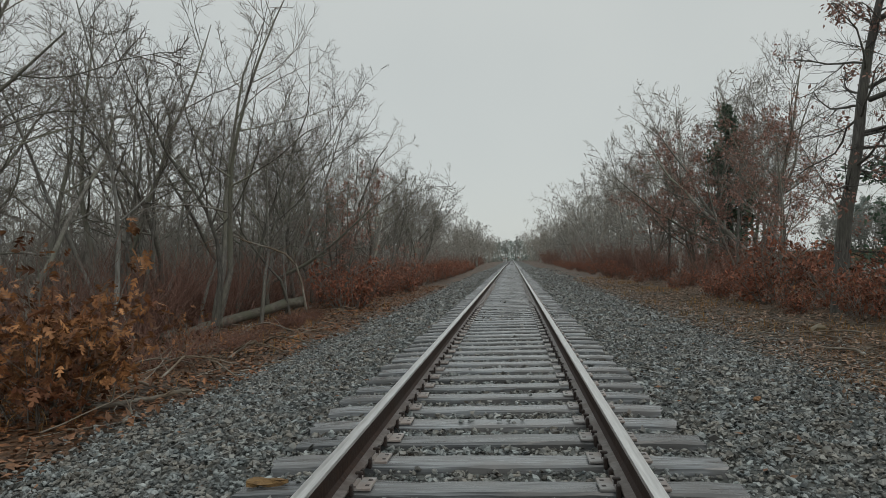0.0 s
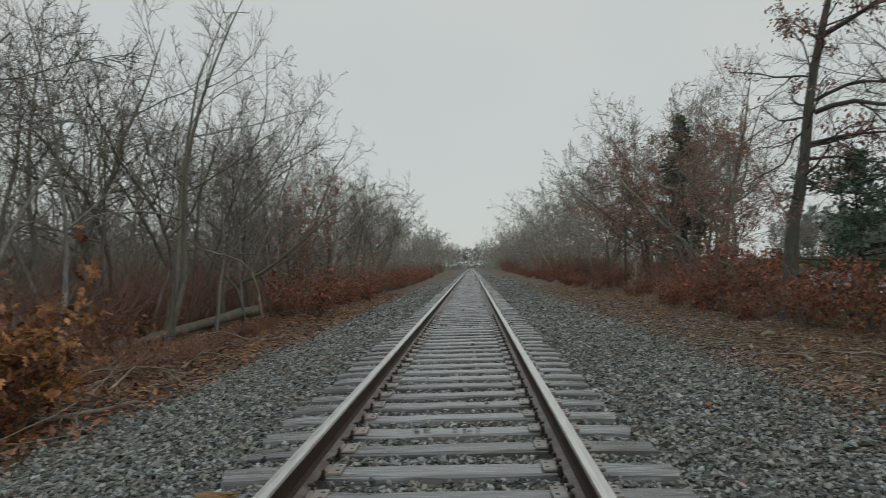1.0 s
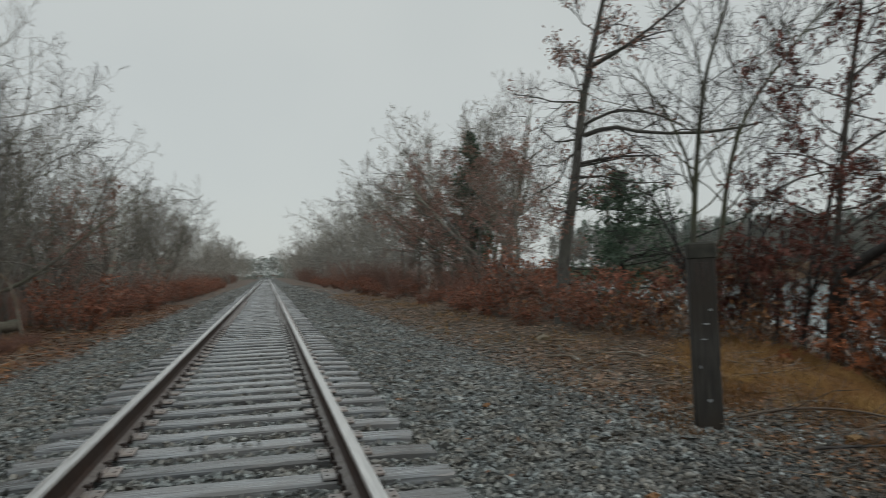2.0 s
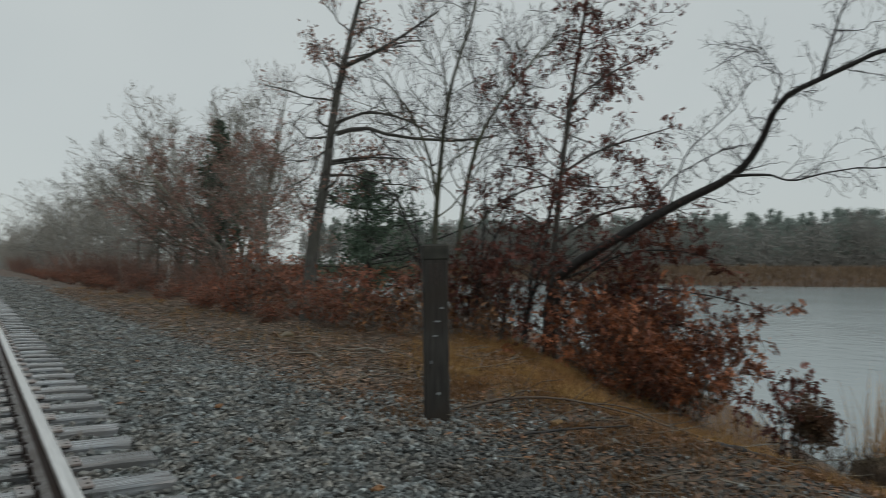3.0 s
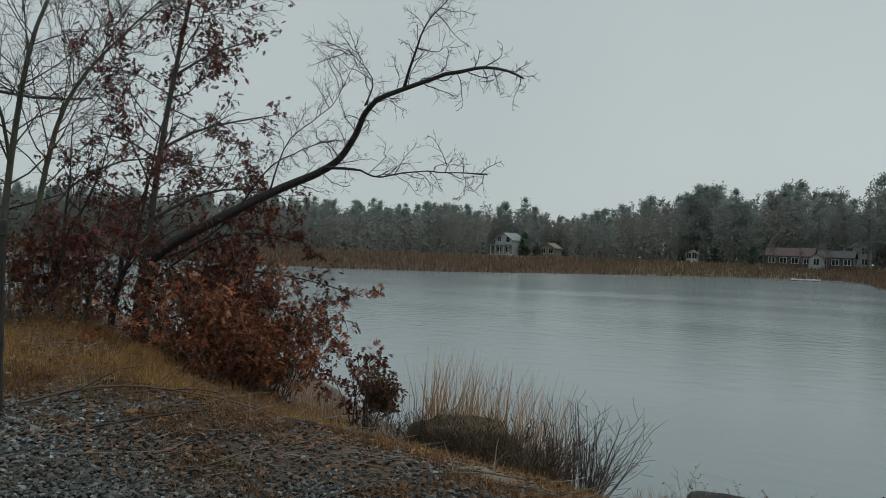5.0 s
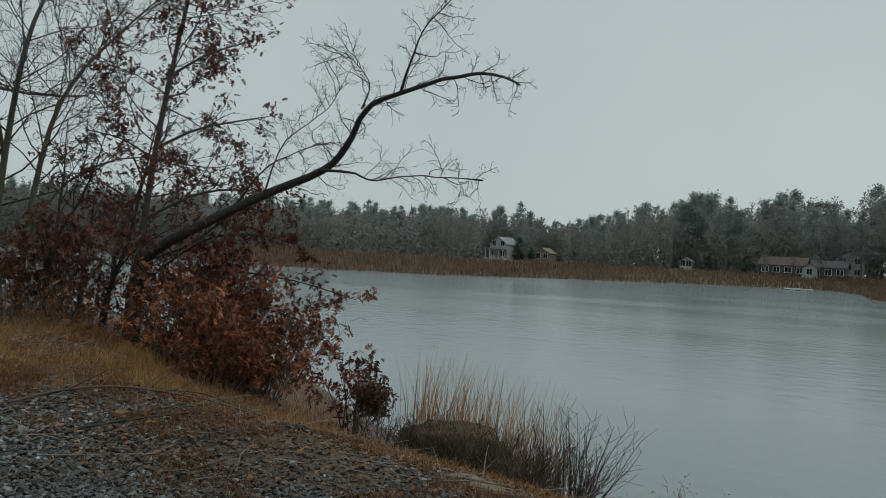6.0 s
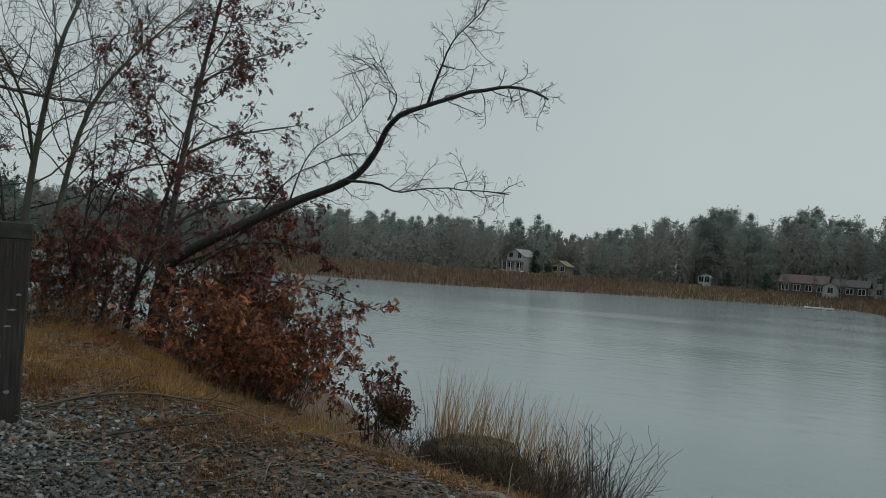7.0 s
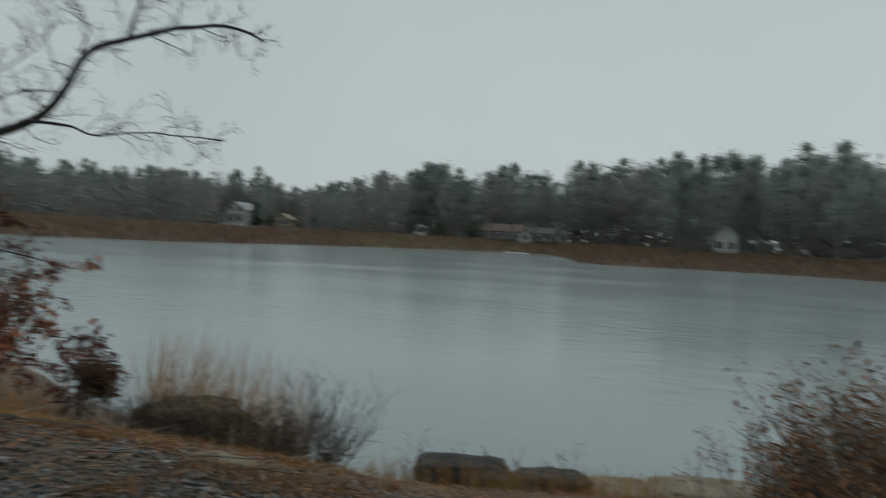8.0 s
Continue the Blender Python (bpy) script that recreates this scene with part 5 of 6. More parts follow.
for x, y, sc in ((7.2, -2.5, 0.65), (6.7, -2.7, 0.75), (7.7, -2.9, 0.6), (6.2, -2.6, 0.4), (6.9, -3.6, 0.8)):
    plant("brown_oak_shrub", shore_low, x, y, rnd.uniform(0, 360), sc, "low orange-brown oak shrub on the bank", "shrub", "brown oak shrubs of the verges")
plant("brown_shrub", shore_shrub, 6.6, -3.3, 120, 0.8, "brown shrub with withered leaves on the bank", "shrub")

n = 700
x, y = rng.normal(9.3, 0.22, n), rng.uniform(-1.8, 1.8, n)
stuff("dry_grass", blades(rng, x, y, height(x, y) - 0.02, 0.4, 0.008, 0.6), M_grass, "thin dry grass round the stones at the waterline", "grass")

# dry grass
n = 26000
x, y = rng.uniform(3.7, 9.5, n), rng.uniform(-5, 14, n)
dens = np.clip(0.34 + 1.0 * rough_noise(x * 1.2, y * 1.2), 0.04, 1) * ease((x - 3.6 - 0.8 * (y < 5)) / 0.9)
keep = (rng.random(n) < dens) & (lake_distance(x, y) > 0.2)
x, y = x[keep], y[keep]
stuff("dry_grass", blades(rng, x, y, height(x, y) - 0.01, 0.11, 0.006, 0.95), M_grass, "matted straw-coloured dry grass on the bank", "grass")
n = 34000
x, y = rng.uniform(4.6, 7.8, n), rng.uniform(5.0, 10.5, n)
edge = np.abs(lake_distance(x, y) - 5.0)
keep = rng.random(n) < ease((2.0 - edge) / 1.5) * np.clip(0.55 + 1.2 * rough_noise(x * 1.7, y * 1.4), 0.1, 1)
x, y = x[keep], y[keep]
stuff("grass_mound", blades(rng, x, y, height(x, y) - 0.01, 0.10 + 0.16 * np.clip(0.4 + rough_noise(x * 2.3, y * 2.1), 0, 1), 0.006, 0.9), M_grass_gold, "mound of thick golden dry grass on the edge of the bank", "grass")
n = 16000
x, y = rng.uniform(4.4, 7.8, n), rng.uniform(1.2, 6.2, n)
keep = rng.random(n) < ease((x - 4.4) / 1.6) * np.clip(0.3 + 1.2 * rough_noise(x * 1.9 + 1, y * 1.7), 0.05, 1)
x, y = x[keep], y[keep]
stuff("dry_grass", blades(rng, x, y, height(x, y) - 0.01, 0.13, 0.006, 0.93), M_grass_gold, "thin golden grass over the slope of the bank", "grass")
n = 5000
x, y = rng.uniform(3.6, 6.0, n), rng.uniform(12, 45, n)
keep = rng.random(n) < np.clip(0.1 + rough_noise(x * 0.9, y * 0.6), 0, 1)
x, y = x[keep], y[keep]
stuff("dry_grass", blades(rng, x, y, height(x, y) - 0.01, 0.2, 0.014, 0.7), M_grass, "tufts of straw-coloured dry grass on the verge", "grass")
n = 7000
x, y = -rng.uniform(3.7, 8, n), rng.uniform(5, 30, n)
keep = rng.random(n) < np.clip(0.05 + rough_noise(x * 0.9, y * 0.5), 0, 1)
x, y = x[keep], y[keep]
stuff("dry_grass", blades(rng, x, y, height(x, y) - 0.01, 0.22, 0.010, 0.7), M_grass, "thin straw-coloured grass among fallen leaves", "grass")

# fallen leaves
n = 30000
y = 3 + 37 * rng.random(n) ** 1.6
x = -(3.1 + 6.5 * rng.random(n) ** 1.1)
keep = (-x) > 3.35 + 0.25 * rough_noise(x, y * 0.9) + rng.normal(0, 0.22, n)
x, y = x[keep], y[keep]
stuff("leaf_litter", leaves(rng, np.stack([x, y, height(x, y) + 0.012 + 0.03 * rng.random(len(x))], 1), 0.105, flat=True), M_litter, "thick litter of fallen brown leaves under the trees", "leaf litter")
n = 18000
y = -6 + 17 * rng.random(n)
x = 2.9 + 6.3 * rng.random(n) ** 1.1
keep = (x > 3.5 + 0.35 * rough_noise(x, y * 0.8) + rng.normal(0, 0.25, n)) & (lake_distance(x, y) > 0.1)
x, y = x[keep], y[keep]
stuff("leaf_litter", leaves(rng, np.stack([x, y, height(x, y) + 0.012 + 0.025 * rng.random(len(x))], 1), 0.062, flat=True), M_litter_dark, "litter of fallen brown leaves on the bank", "leaf litter")
n = 10000
x, y = rng.uniform(3.0, 6.6, n), rng.uniform(0.5, 11, n)
keep = (rng.random(n) < np.clip(0.25 + 1.1 * rough_noise(x * 1.6 + 2, y * 1.5), 0.06, 1) * ease((x - 2.9) / 0.7))
x, y = x[keep], y[keep]
stuff("leaf_litter", leaves(rng, np.stack([x, y, height(x, y) + 0.02 + 0.03 * rng.random(len(x))], 1), 0.05, flat=True), M_litter_dark, "patches of small brown leaves over the gravel", "leaf litter")
n = 34000
x, y = rng.uniform(2.9, 6.4, n), rng.uniform(0.8, 8, n)
keep = rng.random(n) < ease((rough_noise(x * 1.9, y * 1.9 + 3) - 0.02) / 0.25) * ease((x - 2.9) / 1.2)
x, y = x[keep], y[keep]
stuff("moss_tufts", blades(rng, x, y, height(x, y) + 0.006, 0.075, 0.008, 0.95), M_tuft, "low orange-brown dry tufts among the gravel", "grass")
n = 260
x, y = rng.uniform(-3.4, 3.9, n), 2 + 14 * rng.random(n)
keep = np.abs(x) > 1.35
x, y = x[keep], y[keep]
stuff("stray_leaves", leaves(rng, np.stack([x, y, height(x, y) + 0.035], 1), 0.06, flat=True), M_litter, "stray fallen leaves on the ballast", "leaf litter")


n = 17000
y = 7 + 36 * rng.random(n) ** 1.3
x = 3.3 + 4.4 * rng.random(n) ** 1.2
keep = x > 3.5 + 0.3 * rough_noise(x, y * 0.8) + rng.normal(0, 0.2, n)
x, y = x[keep], y[keep]
stuff("leaf_litter", leaves(rng, np.stack([x, y, height(x, y) + 0.02 + 0.03 * rng.random(len(x))], 1), 0.075, flat=True), M_litter_pale, "strip of faded brown leaves along the ballast", "leaf litter")

# sticks
def stick_arrays(rng, x, y, L, r, up=0.04):
    n = len(x)
    a = rng.uniform(0, 2 * np.pi, n)
    d = np.stack([np.cos(a), np.sin(a), rng.normal(0, up, n)], 1)
    P, R = shoots(rng, np.stack([x, y, height(x, y) + r + 0.012], 1), d, L, r, 5, 0.09, 0, 0.45)
    P[..., 2] = np.maximum(P[..., 2], height(P[..., 0], P[..., 1]) + 0.01)
    return tubes(P, R, 4)


n = 420
x, y = -rng.uniform(3.5, 8.5, n), 4.5 + 22 * rng.random(n) ** 1.4
stuff("twigs", stick_arrays(rng, x, y, rng.uniform(0.2, 0.9, n), rng.uniform(0.004, 0.014, n), 0.12), M_deadwood, "scattered fallen twigs and sticks", "twigs")
n = 420
x, y = rng.uniform(3.4, 6.4, n), -1 + 26 * rng.random(n) ** 1.2
stuff("twigs", stick_arrays(rng, x, y, rng.uniform(0.12, 0.5, n), rng.uniform(0.003, 0.008, n), 0.06), M_stick, "scattered fallen twigs and sticks", "twigs")


n = 150
x, y = rng.uniform(3.5, 6.0, n), rng.uniform(1.8, 6.5, n)
stuff("twigs", stick_arrays(rng, x, y, rng.uniform(0.15, 0.7, n), rng.uniform(0.003, 0.008, n), 0.07), M_deadwood, "pale broken twigs lying over the bank", "twigs")
n = 1500
y = 7 + 26 * rng.random(n) ** 1.2
x = 3.5 + 2.6 * rng.random(n)
stuff("twigs", stick_arrays(rng, x, y, rng.uniform(0.15, 0.7, n), rng.uniform(0.004, 0.011, n), 0.08), M_deadwood, "grey twigs and broken sticks strewn along the verge", "twigs")


def fallen_branch(path, r0, r1, material, label, seed, name="fallen_branch", side=6, k=7):
    rng = np.random.default_rng(seed)
    p = np.array([(a, b, c + ground_z(a, b)) for a, b, c in path])
    P = smooth_path(p, 14) + rng.normal(0, r0 * 0.25, (14, 3))
    o = P[0].copy()
    R = np.linspace(r0, r1, 14) * rng.uniform(0.92, 1.08, 14)
    w = tubes(P[None], R[None], k)
    ends = np.array([list(range(k))[::-1], list(range(13 * k, 14 * k))])
    ob = thing(name, label, "branch", m=pose(*o))
    under("stem", arrays_mesh("stem", w[0] - o, [(w[1], 0), (ends, 0)], [material]), ob)
    if side:
        P1, R1 = shoots(rng, *sprout(rng, P[None], R[None], side, 0.15, 1.0, 45, 0.25, 0.5, 0.1, 0.004), 5, 0.12, 0.0, 0.4)
        for a, b in zip(P1, R1):
            t = tubes(a[None], b[None], 4)
            under("side_twig", arrays_mesh("side_twig", t[0] - o, [(t[1], 0)], [material]), ob)


fallen_branch([(-7.25, 14.9, 0.06), (-6.9, 18, 0.17), (-6.3, 21.8, 0.40)], 0.10, 0.15, M_log, "long fallen log with grey bark and a sawn pale end", 501, "fallen_log", 0, 10)
fallen_branch([(-5.4, 19.5, 0.0), (-5.7, 19.3, 1.6), (-6.8, 18.9, 2.15), (-7.3, 18.7, 2.35), (-8.0, 18.4, 2.1)], 0.032, 0.014, M_deadwood, "pale dead branch arching out of the thicket", 502, "dead_branch", 5)
fallen_branch([(-3.45, 6.6, 0.02), (-3.75, 7.2, 0.05), (-4.4, 7.3, 0.06)], 0.022, 0.012, M_deadwood, "pale broken stick on the leaf litter", 503)
fallen_branch([(-4.6, 7.0, 0.05), (-3.9, 7.3, 0.05), (-3.5, 8.1, 0.05)], 0.035, 0.02, M_deadwood, "grey fallen branch at the edge of the ballast", 504)
for i, (x, y) in enumerate(((-4.4, 9.2), (-4.1, 8.4), (-4.6, 8.9), (-3.9, 9.8), (-4.4, 11.6), (-4.9, 10.0), (-4.2, 10.9), (-5.3, 9.4), (-4.3, 12.6), (-4.6, 15.5))):
    a = rnd.uniform(0, 6.28)
    fallen_branch([(x, y, 0.03), (x + 0.6 * math.cos(a), y + 0.6 * math.sin(a), 0.22), (x + 1.2 * math.cos(a + 0.3), y + 1.2 * math.sin(a + 0.3), 0.06)], 0.02, 0.008, M_deadwood, "grey dead branch lying on the leaves", 510 + i)
fallen_branch([(4.0, 5.5, 0.03), (4.6, 5.2, 0.09), (5.2, 4.6, 0.07), (5.9, 3.9, 0.03)], 0.013, 0.006, M_stick, "long fallen branch across the grassy bank", 520, side=9)
fallen_branch([(4.7, 5.1, 0.03), (5.3, 4.8, 0.10), (5.7, 4.2, 0.05)], 0.010, 0.004, M_stick, "thin fallen branch across the grassy bank", 524, side=6)
fallen_branch([(3.5, 7.7, 0.02), (3.9, 7.5, 0.03), (4.25, 7.6, 0.05)], 0.022, 0.015, M_deadwood, "pale stick lying on the gravel edge", 521, side=2)
fallen_branch([(3.7, 4.4, 0.02), (4.0, 4.3, 0.05), (4.7, 4.1, 0.03)], 0.014, 0.006, M_bark_dark, "dark curved stick on the gravel", 522, side=3)
fallen_branch([(5.0, 3.6, 0.02), (5.3, 3.2, 0.04), (5.6, 2.6, 0.02)], 0.03, 0.015, M_bark_dark, "dark wet piece of branch on the bank", 523, side=2)
for i, (x, y) in enumerate(((4.6, 10.6), (4.2, 12.5), (5.2, 9.0), (4.4, 9.4), (5.4, 11.4), (3.9, 15.0))):
    a = rnd.uniform(0, 6.28)
    fallen_branch([(x, y, 0.03), (x + 0.4 * math.cos(a), y + 0.4 * math.sin(a), 0.06), (x + 0.9 * math.cos(a + 0.4), y + 0.9 * math.sin(a + 0.4), 0.04)], 0.022, 0.010, M_deadwood, "grey stick lying among dry leaves", 530 + i, side=3)


# ---- the post ----
def post():
    ob = thing("wooden_post", "dark weathered square wooden post standing in the gravel", "post", m=pose(3.70, 5.36, ground_z(3.7, 5.36), 0.6, -0.8, -27))
    bm = bmesh.new()
    rng = random.Random(4)
    rings = []
    for k in range(13):
        z = -0.2 + k * 1.57 / 12
        w = 0.103 + rng.uniform(-0.0025, 0.0025)
        rings.append([bm.verts.new((sx * w + rng.uniform(-0.002, 0.002), sy * w, z)) for sx, sy in ((-0.86, -1), (0.86, -1), (1, -0.86), (1, 0.86), (0.86, 1), (-0.86, 1), (-1, 0.86), (-1, -0.86))])
    for a, b in zip(rings, rings[1:]):
        for i in range(8):
            bm.faces.new((a[i], a[(i + 1) % 8], b[(i + 1) % 8], b[i]))
    bm.faces.new(rings[-1])
    part("shaft", bm, M_post, ob)
    bm = box(bmesh.new(), -0.112, 0.112, -0.112, 0.112, 1.35, 1.485, 0.014)
    part("cap", bm, M_post_cap, ob, "paler mossy end-grain cap")
    # Dark bars in the spike iron colour stand for recessed grooves.
    for i, (x, w, z, h) in enumerate(((-0.045, 0.022, 1.24, 0.17), (0.0, 0.02, 1.23, 0.19), (0.042, 0.02, 1.25, 0.15))):
        bm = box(bmesh.new(), x - w / 2, x + w / 2, -0.108, -0.1, z - h / 2, z + h / 2, 0.002)
        part("dark_mark", bm, M_spike, ob, "thin dark bar for a recessed groove")
    for x, z, w, h in ((0.01, 0.84, 0.07, 0.022), (0.045, 0.95, 0.035, 0.02), (-0.015, 0.72, 0.05, 0.012), (0.01, 0.24, 0.055, 0.03), (-0.05, 0.50, 0.02, 0.03)):
        bm = bmesh.new()
        c = [bm.verts.new((x + w * 0.5 * math.cos(a) * rng.uniform(0.6, 1.1), -0.1085, z + h * 0.5 * math.sin(a) * rng.uniform(0.6, 1.1))) for a in [i * 0.785 for i in range(8)]]
        b = [bm.verts.new((v.co.x, -0.100, v.co.z)) for v in c]
        bm.faces.new(c)
        for i in range(8):
            bm.faces.new((c[i], c[(i + 1) % 8], b[(i + 1) % 8], b[i]))
        part("paint_fleck", bm, M_fleck, ob, "pale flaking paint fleck")


post()


# ---- small things on the track ----
def loose_stone(x, y, z, s, material, name="loose_stone", label="loose dark stone lying on a tie", group="loose stones on the ties", seed=1):
    rng = np.random.default_rng(seed)
    v = ST_V[seed % len(ST_V)] * s
    v[:, 2] = np.maximum(v[:, 2], -0.35 * s)
    ob = tagged(new(name, arrays_mesh(name, v, [(ST_F, 0)], [material], smooth=False)), label, "stone", group)
    ob.matrix_basis = pose(x, y, z + 0.35 * s, 0, 0, seed * 47)


for i, (x, y, s) in enumerate(((-0.22, 5.38, 0.026), (-0.15, 5.41, 0.026), (0.05, 5.42, 0.024), (0.12, 5.40, 0.022), (0.22, 5.44, 0.022), (0.16, 5.35, 0.02), (-1.12, 3.95, 0.03), (-1.0, 3.98, 0.024), (-1.05, 4.95, 0.028), (-0.98, 6.9, 0.022), (0.3, 6.42, 0.022), (-0.3, 7.9, 0.02))):
    loose_stone(x, y, 0.0, s, M_stone, seed=i + 3)
for i, (x, y, s) in enumerate(((2.53, 5.0, 0.045), (4.95, 12.05, 0.14), (3.0, 6.2, 0.03), (2.2, 4.3, 0.03), (1.9, 8.1, 0.035), (-2.2, 6.4, 0.03))):
    loose_stone(x, y, ground_z(x, y) + 0.005, s, M_pale, "pale_stone", "pale stone among grey ballast", "pale stones", i + 30)


def wood_chunk(x, y, z, L, turn, label, material=M_fresh, k_=1.0):
    bm = bmesh.new()
    rng = random.Random(int(x * 100))
    rr = []
    for k in range(7):
        s = k_ * (0.028, 0.036, 0.04, 0.036, 0.038, 0.03, 0.015)[k]
        rr.append([bm.verts.new((-L / 2 + L * k / 6, s * math.cos(a) + rng.uniform(-0.012, 0.012), 0.6 * s * math.sin(a) + 0.022 + rng.uniform(-0.004, 0.004))) for a in [i * 1.047 for i in range(6)]])
    for a, b in zip(rr, rr[1:]):
        for i in range(6):
            bm.faces.new((a[i], b[i], b[(i + 1) % 6], a[(i + 1) % 6]))
    bm.faces.new(rr[0])
    bm.faces.new(rr[-1][::-1])
    me_ = bpy.data.meshes.new("wood_chunk")
    bm.to_mesh(me_)
    bm.free()
    me_.materials.append(material)
    tagged(new("wood_chunk", me_), label, "wood").matrix_basis = pose(x, y, z, 0, 0, turn)


wood_chunk(-1.15, 3.92, 0.0, 0.22, 8, "yellow splintered piece of wood lying on a tie")
wood_chunk(2.14, 6.32, -0.05, 0.12, 60, "orange-brown wood chip on the ballast", M_chip, 0.6)
wood_chunk(2.2, 3.6, -0.05, 0.08, 20, "orange-brown wood chip on the ballast", M_chip, 0.6)
wood_chunk(-4.81, 20.6, ground_z(-4.81, 20.6) + 0.12, 0.6, 100, "pale splintered wood lying in the verge")
wood_chunk(4.28, 4.5, ground_z(4.28, 4.5) + 0.02, 0.13, 20, "pale wood chip on the leaf litter")


# ---- the far shore ----
FAR_HOMES = [(176.9, 69.9, 5.0), (180.7, 60.0, 4.0), (183.7, 25.3, 3.5), (184.0, 4.2, 7.5), (184.0, -5.2, 6.0), (138.0, -37.5, 1.3)]


def clear_view(x, y):
    """Whether a tree here leaves the sight of the houses free."""
    for hx_, hy_, half in FAR_HOMES:
        d = math.hypot(hx_, hy_)
        t = (x * hx_ + y * hy_) / d
        if t < d + 6 and abs(x * hy_ - y * hx_) / d < half:
            return False
    return True


# how high the far wood stands above the eye, by bearing from the crossing
WOOD_AZ = (20, 52, 58, 70, 72, 76.5, 79, 84, 86, 88.5, 91.6, 92.5, 95, 103, 108, 120)
WOOD_RISE = (0.064, 0.069, 0.065, 0.073, 0.062, 0.066, 0.09, 0.098, 0.078, 0.1, 0.102, 0.08, 0.112, 0.12, 0.13, 0.134)


def wood_top(x, y):
    """Height of the wood's top above its ground."""
    d = np.hypot(x, y)
    return 1.2 + d * np.interp(np.degrees(np.arctan2(x, y)), WOOD_AZ, WOOD_RISE) - height(x, y)


def pine_meshes(seed, H=14.0):
    """A white pine: bare lower bole and ragged flat tiers of boughs, each a plume of small needle tufts."""
    rng = np.random.default_rng(seed)
    P0, R0 = shoots(rng, np.zeros((1, 3)), np.array([[0.03, 0.02, 1]]), np.array([H * 0.97]), np.array([0.26]), 9, 0.02, 0, 0.12)
    P0[:, 0, 2] = -0.4
    tiers = 11
    t = np.repeat(np.linspace(0.26, 0.96, tiers) + rng.normal(0, 0.02, tiers), 5)
    k = len(t)
    reach = np.repeat(rng.uniform(0.55, 1.15, tiers), 5) * np.minimum(1.0, 2.6 * (1.06 - t)) * 3.4 * rng.uniform(0.45, 1.2, k)
    a = rng.uniform(0, 2 * np.pi, k)
    s_ = np.stack([P0[0, -1, 0] * t, P0[0, -1, 1] * t, t * H], 1)
    P1, R1 = shoots(rng, s_, np.stack([np.cos(a), np.sin(a), np.full(k, 0.12)], 1), reach, 0.02 + 0.02 * reach, 4, 0.1, 0.35, 0.3)
    lv = leaves(rng, clumped(rng, P1, 2600, 13, 0.3, 0.36), 0.42, droop=-0.2)
    wood = joined([tubes(P0, R0, 6), ribbons(P1, R1)])
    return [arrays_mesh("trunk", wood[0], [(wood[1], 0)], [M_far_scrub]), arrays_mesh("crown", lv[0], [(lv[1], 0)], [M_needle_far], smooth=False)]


pines = [pine_meshes(600 + i) for i in range(7)]
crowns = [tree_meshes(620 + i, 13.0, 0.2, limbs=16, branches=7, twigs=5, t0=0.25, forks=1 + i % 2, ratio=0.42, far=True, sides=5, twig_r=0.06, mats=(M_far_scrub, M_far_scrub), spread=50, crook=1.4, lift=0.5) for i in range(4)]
placed, behind_p, behind_c = 0, [], []
r3_ = np.random.default_rng(77)
cx, cy = r3_.uniform(40, 280, 9000), r3_.uniform(-150, 235, 9000)
cd = lake_distance(cx, cy)
ca_ = np.degrees(np.arctan2(cx, cy))
ok = (cd > 16) & (cd < 95) & (cx > 60 - 0.15 * cy) & (ca_ > 22) & (ca_ < 122)
cx, cy, cd = cx[ok], cy[ok], cd[ok]
for x, y, d in zip(cx, cy, cd):
    if placed >= 560:
        break
    if not clear_view(x, y) or (d < 24 and r3_.random() < 0.5):
        continue
    tall = float(wood_top(x, y)) * r3_.uniform(0.74, 1.0) / 14.0
    if r3_.random() < 0.55:
        behind_p.append((placed % 7, x, y, r3_.uniform(0, 360), tall)) if d > 55 else plant("pine_tree", pines[placed % 7], x, y, r3_.uniform(0, 360), tall, "tall hazy grey-green pine on the far shore", "tree", "pines of the far shore")
    else:
        behind_c.append((placed % 4, x, y, r3_.uniform(0, 360), tall)) if d > 42 else plant("bare_tree", crowns[placed % 4], x, y, r3_.uniform(0, 360), tall * 1.02, "leafless tree on the far shore", "tree", "bare trees of the far shore")
    placed += 1
grove("far_pines", pines, behind_p, "hazy grey-green pines deep in the far wood")
grove("far_bare_trees", crowns, behind_c, "leafless trees deep in the far wood")

# undergrowth and far woods behind, marsh grass along the waterline
cx, cy = r3_.uniform(40, 280, 260000), r3_.uniform(-170, 240, 260000)
cd = lake_distance(cx, cy)
ca_ = np.degrees(np.arctan2(cx, cy))
ok = (cd > 20) & (cd < 100) & (cx > 60 - 0.15 * cy) & (ca_ > 22) & (ca_ < 122)
ok &= np.array([clear_view(a, b) for a, b in zip(cx, cy)])
cx, cy = cx[ok][:90000], cy[ok][:90000]
pts = np.stack([cx, cy, height(cx, cy) + wood_top(cx, cy) * (0.68 + 0.22 * rough_noise(cx * 0.11, cy * 0.13)) * r3_.random(len(cx)) ** 0.9], 1)
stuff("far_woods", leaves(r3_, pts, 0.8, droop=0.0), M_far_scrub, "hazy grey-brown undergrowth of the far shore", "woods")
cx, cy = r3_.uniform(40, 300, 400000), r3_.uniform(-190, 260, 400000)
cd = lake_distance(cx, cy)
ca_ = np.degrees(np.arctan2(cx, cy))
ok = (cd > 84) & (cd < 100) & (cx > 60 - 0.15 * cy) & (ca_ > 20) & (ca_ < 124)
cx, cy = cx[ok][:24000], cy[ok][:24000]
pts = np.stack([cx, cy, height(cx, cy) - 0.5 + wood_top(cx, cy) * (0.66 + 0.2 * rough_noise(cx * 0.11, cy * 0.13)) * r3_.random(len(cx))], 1)
